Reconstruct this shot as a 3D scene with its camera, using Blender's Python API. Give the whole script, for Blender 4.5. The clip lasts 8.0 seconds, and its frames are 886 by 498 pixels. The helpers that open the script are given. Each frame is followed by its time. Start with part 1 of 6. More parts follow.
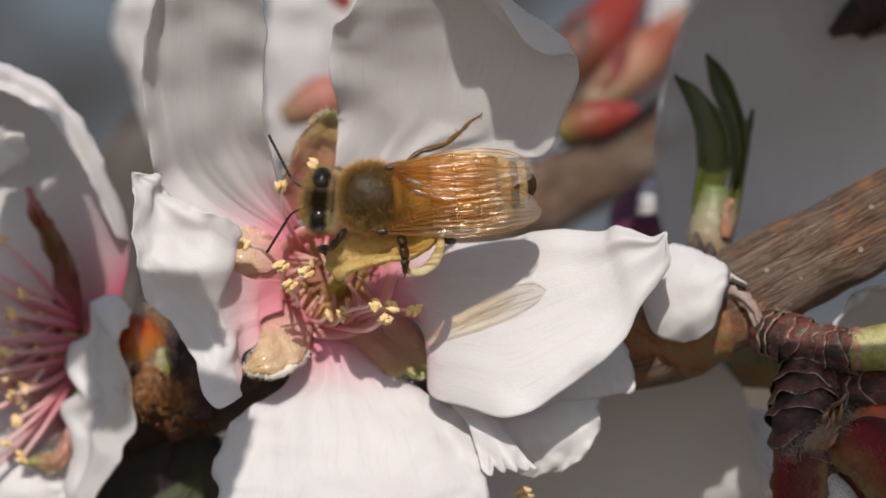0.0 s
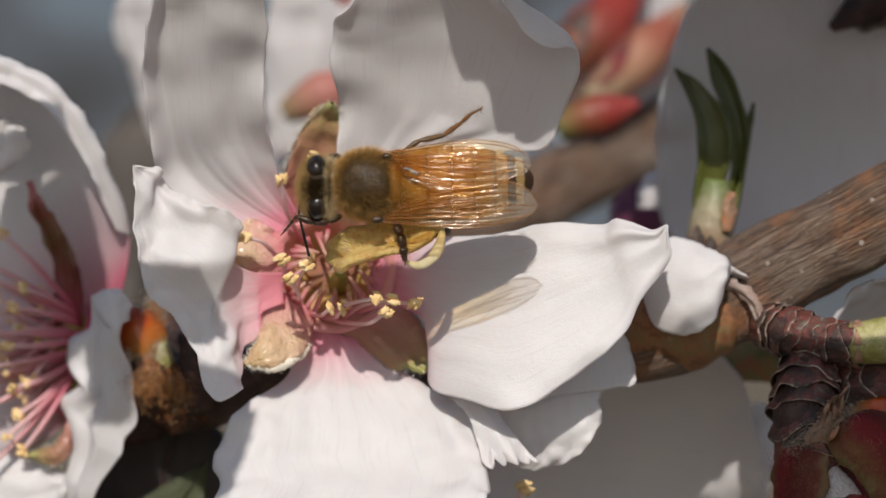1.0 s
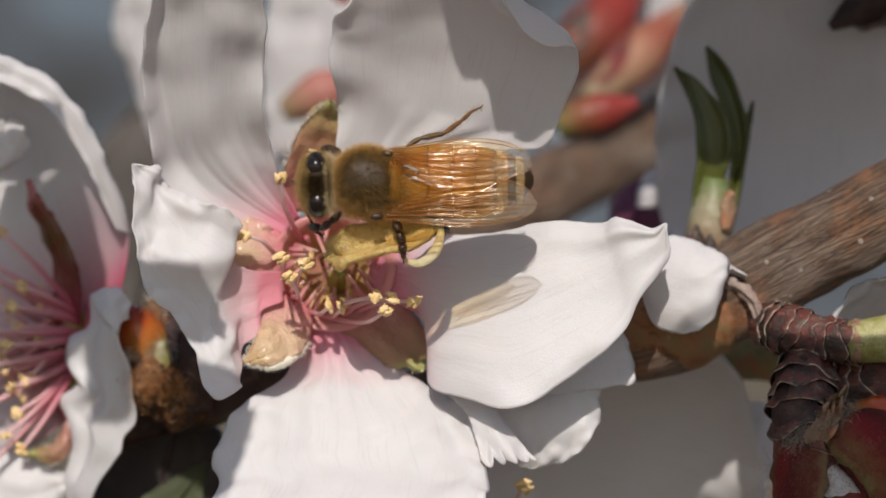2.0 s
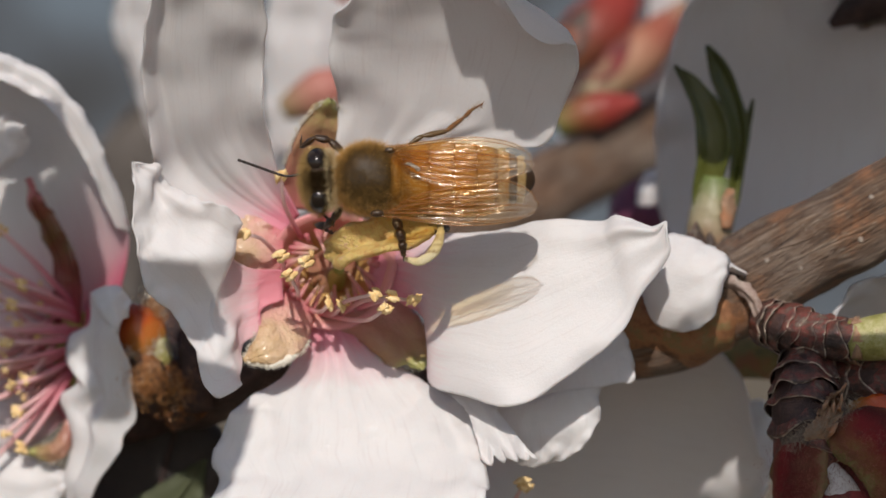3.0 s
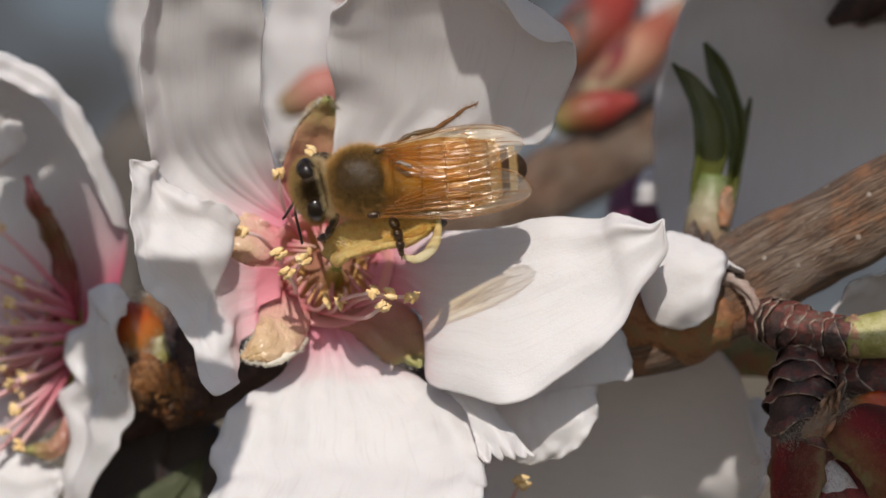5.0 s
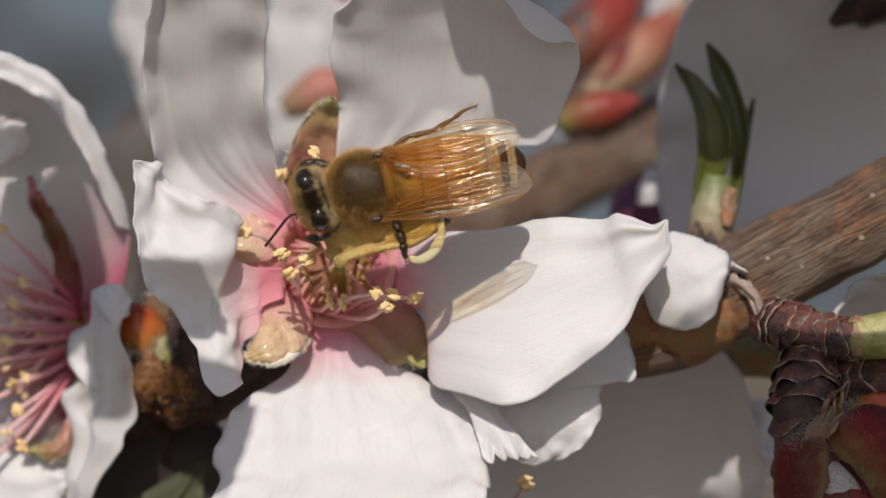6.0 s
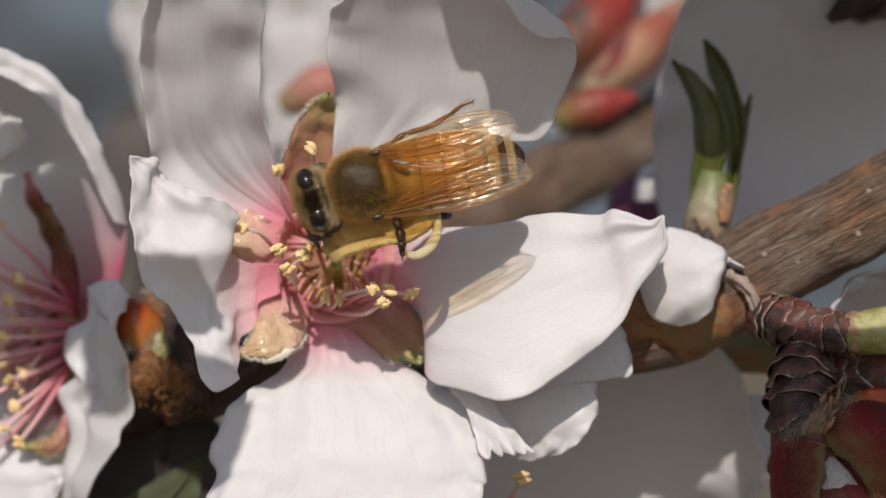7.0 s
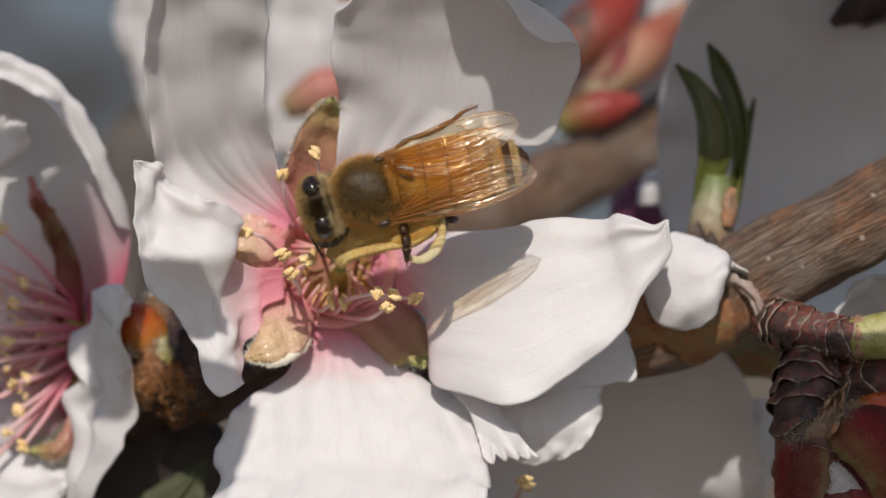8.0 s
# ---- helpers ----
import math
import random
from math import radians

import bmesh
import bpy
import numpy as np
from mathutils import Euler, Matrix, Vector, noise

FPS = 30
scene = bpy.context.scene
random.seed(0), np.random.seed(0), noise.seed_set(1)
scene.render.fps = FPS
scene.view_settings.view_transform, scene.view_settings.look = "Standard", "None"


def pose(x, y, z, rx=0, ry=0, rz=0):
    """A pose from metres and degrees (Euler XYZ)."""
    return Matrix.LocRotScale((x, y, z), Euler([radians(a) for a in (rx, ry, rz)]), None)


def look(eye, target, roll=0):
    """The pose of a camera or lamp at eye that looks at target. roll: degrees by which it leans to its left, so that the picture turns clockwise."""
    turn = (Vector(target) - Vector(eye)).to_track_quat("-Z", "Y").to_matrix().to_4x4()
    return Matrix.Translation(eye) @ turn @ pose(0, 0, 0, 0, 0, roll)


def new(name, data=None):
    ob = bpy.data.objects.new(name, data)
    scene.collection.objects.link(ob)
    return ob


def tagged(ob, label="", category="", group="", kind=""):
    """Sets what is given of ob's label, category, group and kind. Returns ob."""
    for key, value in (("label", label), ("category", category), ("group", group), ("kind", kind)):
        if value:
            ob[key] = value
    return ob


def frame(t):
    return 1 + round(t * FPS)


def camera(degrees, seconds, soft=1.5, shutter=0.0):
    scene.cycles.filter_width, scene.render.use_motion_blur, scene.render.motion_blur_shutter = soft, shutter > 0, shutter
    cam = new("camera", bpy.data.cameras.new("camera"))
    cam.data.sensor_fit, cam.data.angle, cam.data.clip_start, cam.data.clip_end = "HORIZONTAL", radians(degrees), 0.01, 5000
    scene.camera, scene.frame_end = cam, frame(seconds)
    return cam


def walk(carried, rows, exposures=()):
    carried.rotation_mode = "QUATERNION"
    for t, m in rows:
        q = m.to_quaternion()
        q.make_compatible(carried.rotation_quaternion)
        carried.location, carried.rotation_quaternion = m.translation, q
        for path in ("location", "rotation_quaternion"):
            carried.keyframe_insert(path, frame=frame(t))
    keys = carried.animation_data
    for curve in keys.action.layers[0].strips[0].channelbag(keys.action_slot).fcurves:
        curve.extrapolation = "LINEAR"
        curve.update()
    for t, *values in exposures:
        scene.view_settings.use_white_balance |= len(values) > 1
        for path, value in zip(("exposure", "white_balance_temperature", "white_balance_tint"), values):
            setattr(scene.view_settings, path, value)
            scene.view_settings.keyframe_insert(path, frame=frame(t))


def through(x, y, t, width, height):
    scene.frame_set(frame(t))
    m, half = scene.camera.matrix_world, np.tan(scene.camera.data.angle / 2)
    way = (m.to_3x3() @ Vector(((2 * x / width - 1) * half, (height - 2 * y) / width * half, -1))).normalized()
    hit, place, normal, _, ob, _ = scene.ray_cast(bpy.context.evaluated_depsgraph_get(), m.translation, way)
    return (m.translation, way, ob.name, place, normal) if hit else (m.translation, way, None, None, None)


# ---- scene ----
# All shapes are drawn in millimetres round C, the middle of the open blossom.
MM = 0.001
C = Vector((0, 0, 1.5))

# ---- camera ----
cam = camera(22, 8.0, soft=1.5)
cam.data.dof.use_dof = True
cam.data.dof.focus_distance = 0.1215
cam.data.dof.aperture_fstop = 36.0


def eye(x, z):
    e = C + Vector((x * MM, -0.125, z * MM))
    return look(e, e + Vector((0, 1, 0)))


walk(cam, [(0.0, eye(0, 0)), (0.5, eye(-0.05, -0.14)), (1.0, eye(-0.05, -0.38)), (1.5, eye(0, -0.43)), (3.0, eye(0, -0.57)),
           (3.5, eye(0.05, -0.62)), (4.0, eye(0.19, -0.71)), (4.5, eye(0.19, -0.71)), (6.0, eye(-0.05, -0.66)), (6.5, eye(0.1, -1.0)),
           (7.0, eye(0.14, -0.9)), (7.5, eye(0.05, -0.61)), (8.0, eye(-0.09, -0.65))],
     exposures=[(0.0, 0.0), (8.0, 0.0)])

# ---- light: a clear spring sky and the sun behind the camera ----
SUN_WAY = Vector((0.06, 0.80, -0.60)).normalized()
world = bpy.data.worlds.new("sky")
scene.world = world
world.use_nodes = True
wn = world.node_tree
sky = wn.nodes.new("ShaderNodeTexSky")
sky.sky_type, sky.sun_disc = "NISHITA", False
sky.sun_elevation = math.asin(-SUN_WAY.z)
sky.sun_rotation = math.atan2(-SUN_WAY.x, -SUN_WAY.y)
wn.links.new(sky.outputs[0], wn.nodes["Background"].inputs[0])
wn.nodes["Background"].inputs[1].default_value = 0.088
sun = new("sun", bpy.data.lights.new("sun", "SUN"))
sun.data.energy, sun.data.angle, sun.data.color = 3.45, radians(0.5), (1.0, 0.93, 0.86)
sun.matrix_world = look(C - SUN_WAY, C)
tagged(sun, kind="structure")

# ---- building helpers ----
ORIGIN = {}


def thing(name, at, label, category, group="", kind=""):
    """A top-level thing with its base at a place in millimetres."""
    ob = new(name)
    ob.empty_display_size = 0.002
    ORIGIN[ob] = Vector(at)
    ob.location = C + Vector(at) * MM
    return tagged(ob, label, category, group, kind)


def part(name, bm, mat, parent, label="", pivot=None, thick=0.0, kind=""):
    """Links a bmesh in millimetres as one mesh under a thing or a part."""
    o = ORIGIN[parent] if parent else Vector((0, 0, 0))
    p = Vector(pivot) if pivot is not None else o
    for v in bm.verts:
        v.co = (v.co - p) * MM
    me = bpy.data.meshes.new(name)
    bm.to_mesh(me)
    bm.free()
    me.polygons.foreach_set("use_smooth", [True] * len(me.polygons))
    me.materials.append(mat)
    ob = new(name, me)
    ob.parent = parent
    ob.location = (p - o) * MM
    ORIGIN[ob] = p
    if thick:
        m = ob.modifiers.new("thickness", "SOLIDIFY")
        m.thickness, m.offset = thick * MM, 0
    return tagged(ob, label, kind=kind)


def spline(pts, n):
    """n + 1 points along a smooth curve through pts, evenly by chord length."""
    p = [Vector(q) for q in pts]
    if len(p) == 2:
        return [p[0].lerp(p[1], i / n) for i in range(n + 1)]
    k = [0.0]
    for a, b in zip(p, p[1:]):
        k.append(k[-1] + max((b - a).length, 1e-4))
    tan = []
    for i in range(len(p)):
        a, b = max(i - 1, 0), min(i + 1, len(p) - 1)
        tan.append((p[b] - p[a]) / (k[b] - k[a]))
    out, j = [], 0
    for i in range(n + 1):
        s = k[-1] * i / n
        while j < len(p) - 2 and s > k[j + 1]:
            j += 1
        h = k[j + 1] - k[j]
        t = (s - k[j]) / h
        out.append(p[j] * (2 * t ** 3 - 3 * t * t + 1) + tan[j] * h * (t ** 3 - 2 * t * t + t)
                   + p[j + 1] * (3 * t * t - 2 * t ** 3) + tan[j + 1] * h * (t ** 3 - t * t))
    return out


def grid(bm, rows, closed=False, caps=False):
    """Skins rows of points; UV runs across and along."""
    uv = bm.loops.layers.uv.verify()
    nu, nv = len(rows[0]), len(rows)
    vs = [[bm.verts.new(p) for p in r] for r in rows]
    for j in range(nv - 1):
        for i in range(nu if closed else nu - 1):
            i2 = (i + 1) % nu
            f = bm.faces.new((vs[j][i], vs[j][i2], vs[j + 1][i2], vs[j + 1][i]))
            last = i + 1 if closed else i2
            span = nu if closed else nu - 1
            for loop, (a, b) in zip(f.loops, ((i, j), (last, j), (last, j + 1), (i, j + 1))):
                loop[uv].uv = (a / span, b / (nv - 1))
    if caps and closed:
        bm.faces.new(vs[0][::-1])
        bm.faces.new(vs[-1])
    return bm


def rib_at(v):
    return 0.36 * min(1, 5 * v) * (1 - v) ** 1.2 * 1.6


def blade(left, right, bulge=0.0, ruffle=0.0, tip=0.0, seed=0, nu=34, nv=64, wave=3.0, ribs=0.0, fold=0.0, comb=21, creases=(), fray=0.0, outer=False):
    """A petal, sepal or leaf: a sheet between two edges that run from its base to its tip. bulge lifts its middle towards the
    viewer's side, ruffle crimps its rim, tip rounds its end, ribs raises fine ridges along it;
    fray notches its end; creases: where a fold starts and ends (across, along), its height and width."""
    a, b = spline(left, nv), spline(right, nv)
    rows = []
    size = max((a[nv] - a[0]).length, 1e-3)
    for j in range(nv + 1):
        v = j / nv
        across = b[j] - a[j]
        along = (a[min(j + 1, nv)] + b[min(j + 1, nv)]) - (a[max(j - 1, 0)] + b[max(j - 1, 0)])
        if across.length < 1e-5:
            across = (b[j - 1] - a[j - 1]) if j else (b[1] - a[1])
        n = across.cross(along).normalized()
        if n.y > 0:
            n = -n
        along.normalize()
        row = []
        for i in range(nu + 1):
            w = i / nu
            e = 2 * w - 1
            p = a[j].lerp(b[j], w)
            mid = 1 - e * e
            p = p + n * bulge * mid * math.sin(math.pi * min(0.15 + 0.85 * v, 1)) ** 0.6 + along * tip * mid * v ** 3
            rim = max(abs(e) ** 4, v ** 6) * min(1, 3 * v)
            q = p * (wave / size)
            p = p + n * ruffle * (1.6 * rim + 0.6 * v) * noise.noise(q * 2.0 + Vector((seed * 7.3, 0, 0)))
            p = p + (along + across.normalized() * e) * ruffle * 0.35 * rim * noise.noise(q * 4.0 + Vector((0, seed * 5.1, 3)))
            lip = max(abs(e) ** 9, v ** 14) * min(1, 3 * v)
            p = p + (along * v + across.normalized() * e + n * 0.8) * ruffle * 0.11 * lip * noise.noise(q * 9.0 + Vector((seed * 2.9, 4, 0)))
            p = p + n * fold * max(0, abs(e) - 0.6) ** 2
            p = p + n * ruffle * 0.9 * min(1, 2 * v) * noise.noise(Vector((e * 1.5, v * 0.9, seed * 3.7)))
            if ribs:
                p = p + n * ribs * math.sin(e * comb + 2.5 * noise.noise(Vector((e * 3, v * 2, seed)))) * (1 - e * e) * (min(1, 6 * v) * (1.15 - 0.75 * v) if outer else rib_at(v))
            if fray:
                p = p + along * fray * v ** 5 * (1.7 * abs(math.sin(w * 14 + 0.8 * noise.noise(Vector((w * 5, seed, 0))))) ** 0.4 + 1.2 * noise.noise(Vector((w * 6, seed, 0))))
            for w0, v0, w1, v1, high, wide in creases:
                t = min(1, max(0, ((w - w0) * (w1 - w0) + (v - v0) * (v1 - v0)) / ((w1 - w0) ** 2 + (v1 - v0) ** 2)))
                far = math.hypot(w - w0 - t * (w1 - w0), v - v0 - t * (v1 - v0))
                p = p + n * high * math.exp(-(far / wide) ** 2) * math.sin(math.pi * (0.12 + 0.76 * t))
            row.append(p)
        rows.append(row)
    return grid(bmesh.new(), rows)


def tube(bm, pts, radii, sides=10, n=20, rough=0.0, seed=0.0, flat=1.0, caps=True):
    """A round, tapered body along a smooth curve."""
    c = spline(pts, n)
    r = spline([(q, 0, i) for i, q in enumerate(radii)], n) if len(radii) > 1 else None
    side = Vector((0.31, 0.2, 0.93))
    rows = []
    for j in range(n + 1):
        d = (c[min(j + 1, n)] - c[max(j - 1, 0)]).normalized()
        side = (side - d * side.dot(d)).normalized()
        other = d.cross(side)
        rad = r[j].x if r else radii[0]
        row = []
        for i in range(sides):
            t = 2 * math.pi * i / sides
            o = side * math.cos(t) + other * math.sin(t) * flat
            k = 1 + (rough * noise.noise((c[j] + o * rad) * (0.9 / max(rad, 0.2)) + Vector((seed, 0, 0))) if rough else 0)
            row.append(c[j] + o * rad * k)
        rows.append(row)
    return grid(bm, rows, closed=True, caps=caps)


def ball(bm, at, r, turn=None, nu=20, nv=14, rough=0.0, seed=0.0):
    """An ellipsoid, turned and made uneven."""
    at, rows = Vector(at), []
    for j in range(nv + 1):
        f = math.pi * (0.02 + 0.96 * j / nv)
        row = []
        for i in range(nu):
            t = 2 * math.pi * i / nu
            p = Vector((math.sin(f) * math.cos(t), math.sin(f) * math.sin(t), math.cos(f)))
            k = 1 + (rough * noise.noise(p * 1.7 + Vector((seed, 0, 0))) if rough else 0)
            p = Vector((p.x * r[0], p.y * r[1], p.z * r[2])) * k
            row.append(at + (turn @ p if turn else p))
        rows.append(row)
    return grid(bm, rows, closed=True, caps=True)


def hair(bm, p, way, length, width):
    """One hair: a thin bent sliver of two crossed faces."""
    way = way.normalized()
    s = way.cross(Vector((random.random() - 0.5, random.random() - 0.5, random.random() - 0.5))).normalized() * width
    m = p + way * length * 0.55 + s * random.uniform(-1, 1)
    a, b, c, d = (bm.verts.new(q) for q in (p - s * 0.5, p + s * 0.5, m + s * 0.35, m - s * 0.35))
    e = bm.verts.new(p + way * length + Vector((random.uniform(-1, 1), random.uniform(-1, 1), random.uniform(-1, 1))) * length * 0.18)
    bm.faces.new((a, b, c, d))
    bm.faces.new((d, c, e))


# ---- materials ----
class Nodes:
    """A short way to write a node material; sizes in its textures are in millimetres."""

    def __init__(self, name, coords="Object"):
        self.mat = bpy.data.materials.new(name)
        self.mat.use_nodes = True
        self.t = self.mat.node_tree
        self.t.nodes.clear()
        self.out = self.add("ShaderNodeOutputMaterial")
        tc = self.add("ShaderNodeTexCoord")
        self.uv = tc.outputs["UV"]
        mp = self.add("ShaderNodeVectorMath", operation="SCALE")
        mp.inputs["Scale"].default_value = 1000.0
        self.link(tc.outputs["Object"], mp.inputs[0])
        self.mm = mp.outputs[0]

    def add(self, kind, **props):
        n = self.t.nodes.new(kind)
        if "operation" in props:
            n.operation = props["operation"]
        if "data_type" in props:
            n.data_type = props["data_type"]
        return n

    def link(self, a, b):
        self.t.links.new(a, b)

    def put(self, socket, value):
        if isinstance(value, bpy.types.NodeSocket):
            self.link(value, socket)
        else:
            socket.default_value = value

    def noise(self, scale, detail=4.0, rough=0.6, vec=None, stretch=None):
        n = self.add("ShaderNodeTexNoise")
        n.inputs["Scale"].default_value, n.inputs["Detail"].default_value, n.inputs["Roughness"].default_value = scale, detail, rough
        v = vec or self.mm
        if stretch:
            m = self.add("ShaderNodeVectorMath", operation="MULTIPLY")
            self.link(v, m.inputs[0])
            m.inputs[1].default_value = stretch
            v = m.outputs[0]
        self.link(v, n.inputs["Vector"])
        return n.outputs["Fac"]

    def cells(self, scale, vec=None, stretch=None):
        n = self.add("ShaderNodeTexVoronoi")
        n.inputs["Scale"].default_value = scale
        v = vec or self.mm
        if stretch:
            m = self.add("ShaderNodeVectorMath", operation="MULTIPLY")
            self.link(v, m.inputs[0])
            m.inputs[1].default_value = stretch
            v = m.outputs[0]
        self.link(v, n.inputs["Vector"])
        return n.outputs["Distance"]

    def ramp(self, fac, stops):
        n = self.add("ShaderNodeValToRGB")
        e = n.color_ramp.elements
        while len(e) < len(stops):
            e.new(0.5)
        for q, (pos, col) in zip(e, stops):
            q.position, q.color = pos, (*col, 1)
        self.link(fac, n.inputs[0])
        return n.outputs[0]

    def mix(self, fac, a, b, how="MIX"):
        n = self.add("ShaderNodeMixRGB")
        n.blend_type = how
        for s, v in zip(n.inputs, (fac, a, b)):
            self.put(s, (*v, 1) if isinstance(v, tuple) else v)
        return n.outputs[0]

    def math(self, op, a, b=0.0):
        n = self.add("ShaderNodeMath", operation=op)
        self.put(n.inputs[0], a)
        self.put(n.inputs[1], b)
        return n.outputs[0]

    def axis(self, which, source=None):
        n = self.add("ShaderNodeSeparateXYZ")
        self.link(source or self.uv, n.inputs[0])
        return n.outputs[which]

    def bump(self, height, depth, strength=1.0):
        n = self.add("ShaderNodeBump")
        n.inputs["Strength"].default_value, n.inputs["Distance"].default_value = strength, depth * MM
        self.link(height, n.inputs["Height"])
        return n.outputs[0]

    def random(self, island=False):
        return self.add("ShaderNodeNewGeometry").outputs["Random Per Island"] if island else self.add("ShaderNodeObjectInfo").outputs["Random"]

    def surface(self, color, rough=0.5, normal=None, metal=0.0, spec=0.5, coat=0.0, sheen=0.0, through=0.0, through_color=None, sss=0.0):
        b = self.add("ShaderNodeBsdfPrincipled")
        self.put(b.inputs["Base Color"], (*color, 1) if isinstance(color, tuple) else color)
        self.put(b.inputs["Roughness"], rough)
        b.inputs["Metallic"].default_value = metal
        b.inputs["Specular IOR Level"].default_value = spec
        b.inputs["Coat Weight"].default_value = coat
        b.inputs["Coat Roughness"].default_value = 0.16
        b.inputs["Sheen Weight"].default_value = sheen
        if sss:
            b.inputs["Subsurface Weight"].default_value = sss
            b.inputs["Subsurface Radius"].default_value = (1.0, 0.75, 0.7)
            b.inputs["Subsurface Scale"].default_value = 0.5 * MM
        if normal:
            self.link(normal, b.inputs["Normal"])
        shader = b.outputs[0]
        if through:
            t = self.add("ShaderNodeBsdfTranslucent")
            c = through_color if through_color is not None else color
            self.put(t.inputs[0], (*c, 1) if isinstance(c, tuple) else c)
            if normal:
                self.link(normal, t.inputs["Normal"])
            m = self.add("ShaderNodeMixShader")
            m.inputs[0].default_value = through
            self.link(shader, m.inputs[1])
            self.link(t.outputs[0], m.inputs[2])
            shader = m.outputs[0]
        self.link(shader, self.out.inputs[0])
        return self.mat


def petal_material(name, blush=0.115, white=(0.80, 0.765, 0.765), pink=(0.80, 0.27, 0.36)):
    k = Nodes(name)
    v, u = k.axis(1), k.axis(0)
    streak = k.noise(6.0, 3.0, 0.6, k.uv, (9.0, 0.7, 1.0))
    edge = k.math("ADD", v, k.math("MULTIPLY", k.math("SUBTRACT", streak, 0.5), 0.16))
    soft = tuple(0.45 * p + 0.55 * w for p, w in zip(pink, white))
    col = k.ramp(edge, [(0.0, pink), (blush * 0.45, pink), (blush, soft), (min(blush * 2.1, 1.0), white)])
    vein = k.noise(5.0, 3.0, 0.55, k.uv, (13.0, 1.2, 1.0))
    col = k.mix(k.math("MULTIPLY", k.axis(0, k.ramp(vein, [(0.56, (0, 0, 0)), (0.68, (1, 1, 1))])), 0.22), col, (0.62, 0.54, 0.53))
    col = k.mix(k.math("MULTIPLY", k.noise(0.35, 3.0), 0.10), col, (0.74, 0.70, 0.64))
    relief = k.math("ADD", k.math("MULTIPLY", k.math("MULTIPLY", vein, k.math("SUBTRACT", 1.1, v)), 0.34), k.math("ADD", k.math("ADD", k.math("MULTIPLY", k.noise(0.5, 1.0), 0.6), k.math("MULTIPLY", k.noise(1.7, 3.0, 0.55), 0.55)), k.math("MULTIPLY", k.noise(12.0, 2.0), 0.34)))
    rough = k.math("SUBTRACT", 0.55, k.math("MULTIPLY", k.math("LESS_THAN", k.cells(7.0), 0.22), 0.34))
    return k.surface(col, rough, k.bump(relief, 0.085, 0.6), spec=0.5, sss=0.25, through=0.28, through_color=k.mix(0.5, col, (0.80, 0.72, 0.66), "MULTIPLY"))


def mottled(name, stops, scale=1.5, rough=0.5, depth=0.08, spec=0.4, through=0.0, stretch=None, uv=False, sheen=0.0, coat=0.0, fine=9.0):
    k = Nodes(name)
    src = k.uv if uv else k.mm
    n = k.noise(scale, 5.0, 0.65, src, stretch)
    g = k.noise(fine, 3.0, 0.6)
    col = k.ramp(k.math("ADD", k.math("MULTIPLY", n, 0.8), k.math("MULTIPLY", g, 0.2)), stops)
    relief = k.math("ADD", n, k.math("MULTIPLY", g, 0.5))
    return k.surface(col, k.math("ADD", rough - 0.1, k.math("MULTIPLY", g, 0.2)), k.bump(relief, depth, 0.8), spec=spec, sheen=sheen, coat=coat, through=through)


def lengthwise(name, stops, rough=0.5, wobble=0.2, depth=0.06, through=0.0, coat=0.0, spec=0.4):
    """Colours that change from a part's base to its tip."""
    k = Nodes(name)
    n = k.noise(1.3, 4.0)
    g = k.noise(7.0, 3.0, 0.6, k.uv, (4.0, 0.5, 1.0))
    pos = k.math("ADD", k.axis(1), k.math("MULTIPLY", k.math("SUBTRACT", n, 0.5), wobble))
    col = k.mix(k.math("MULTIPLY", g, 0.35), k.ramp(pos, stops), (0.6, 0.5, 0.45), "MULTIPLY")
    return k.surface(col, rough, k.bump(k.math("ADD", n, k.math("MULTIPLY", g, 0.3)), depth, 0.7), through=through, coat=coat, spec=spec)


PETAL = petal_material("petal_blush")
PETAL_DEEP = petal_material("petal_deep_blush", 0.25, pink=(0.70, 0.12, 0.22))
PETAL_WIDE = petal_material("petal_wide_blush", 0.165)
PETAL_ROSE = petal_material("petal_rose_base", 0.165, pink=(0.80, 0.26, 0.33))
PETAL_HEART = petal_material("petal_crimson_heart", 0.42, pink=(0.52, 0.10, 0.16))
PETAL_PLAIN = petal_material("petal_plain", 0.06, pink=(0.80, 0.72, 0.72))
PETAL_BACK = petal_material("petal_back", 0.06, (0.76, 0.73, 0.74), (0.74, 0.68, 0.68))


def wet_flesh(name, stops):
    """Fleshy, lumpy and glossy, with colours from base to tip."""
    k = Nodes(name)
    lump, fine = k.noise(0.9, 3.0), k.noise(6.5, 3.0, 0.6)
    pos = k.math("ADD", k.axis(1), k.math("MULTIPLY", k.math("SUBTRACT", lump, 0.5), 0.9))
    col = k.mix(k.math("MULTIPLY", fine, 0.3), k.ramp(pos, stops), (0.75, 0.6, 0.5), "MULTIPLY")
    relief = k.math("ADD", lump, k.math("MULTIPLY", fine, 0.26))
    return k.surface(col, k.math("ADD", 0.16, k.math("MULTIPLY", fine, 0.25)), k.bump(relief, 0.42, 0.85), spec=0.5, coat=0.9, through=0.28)


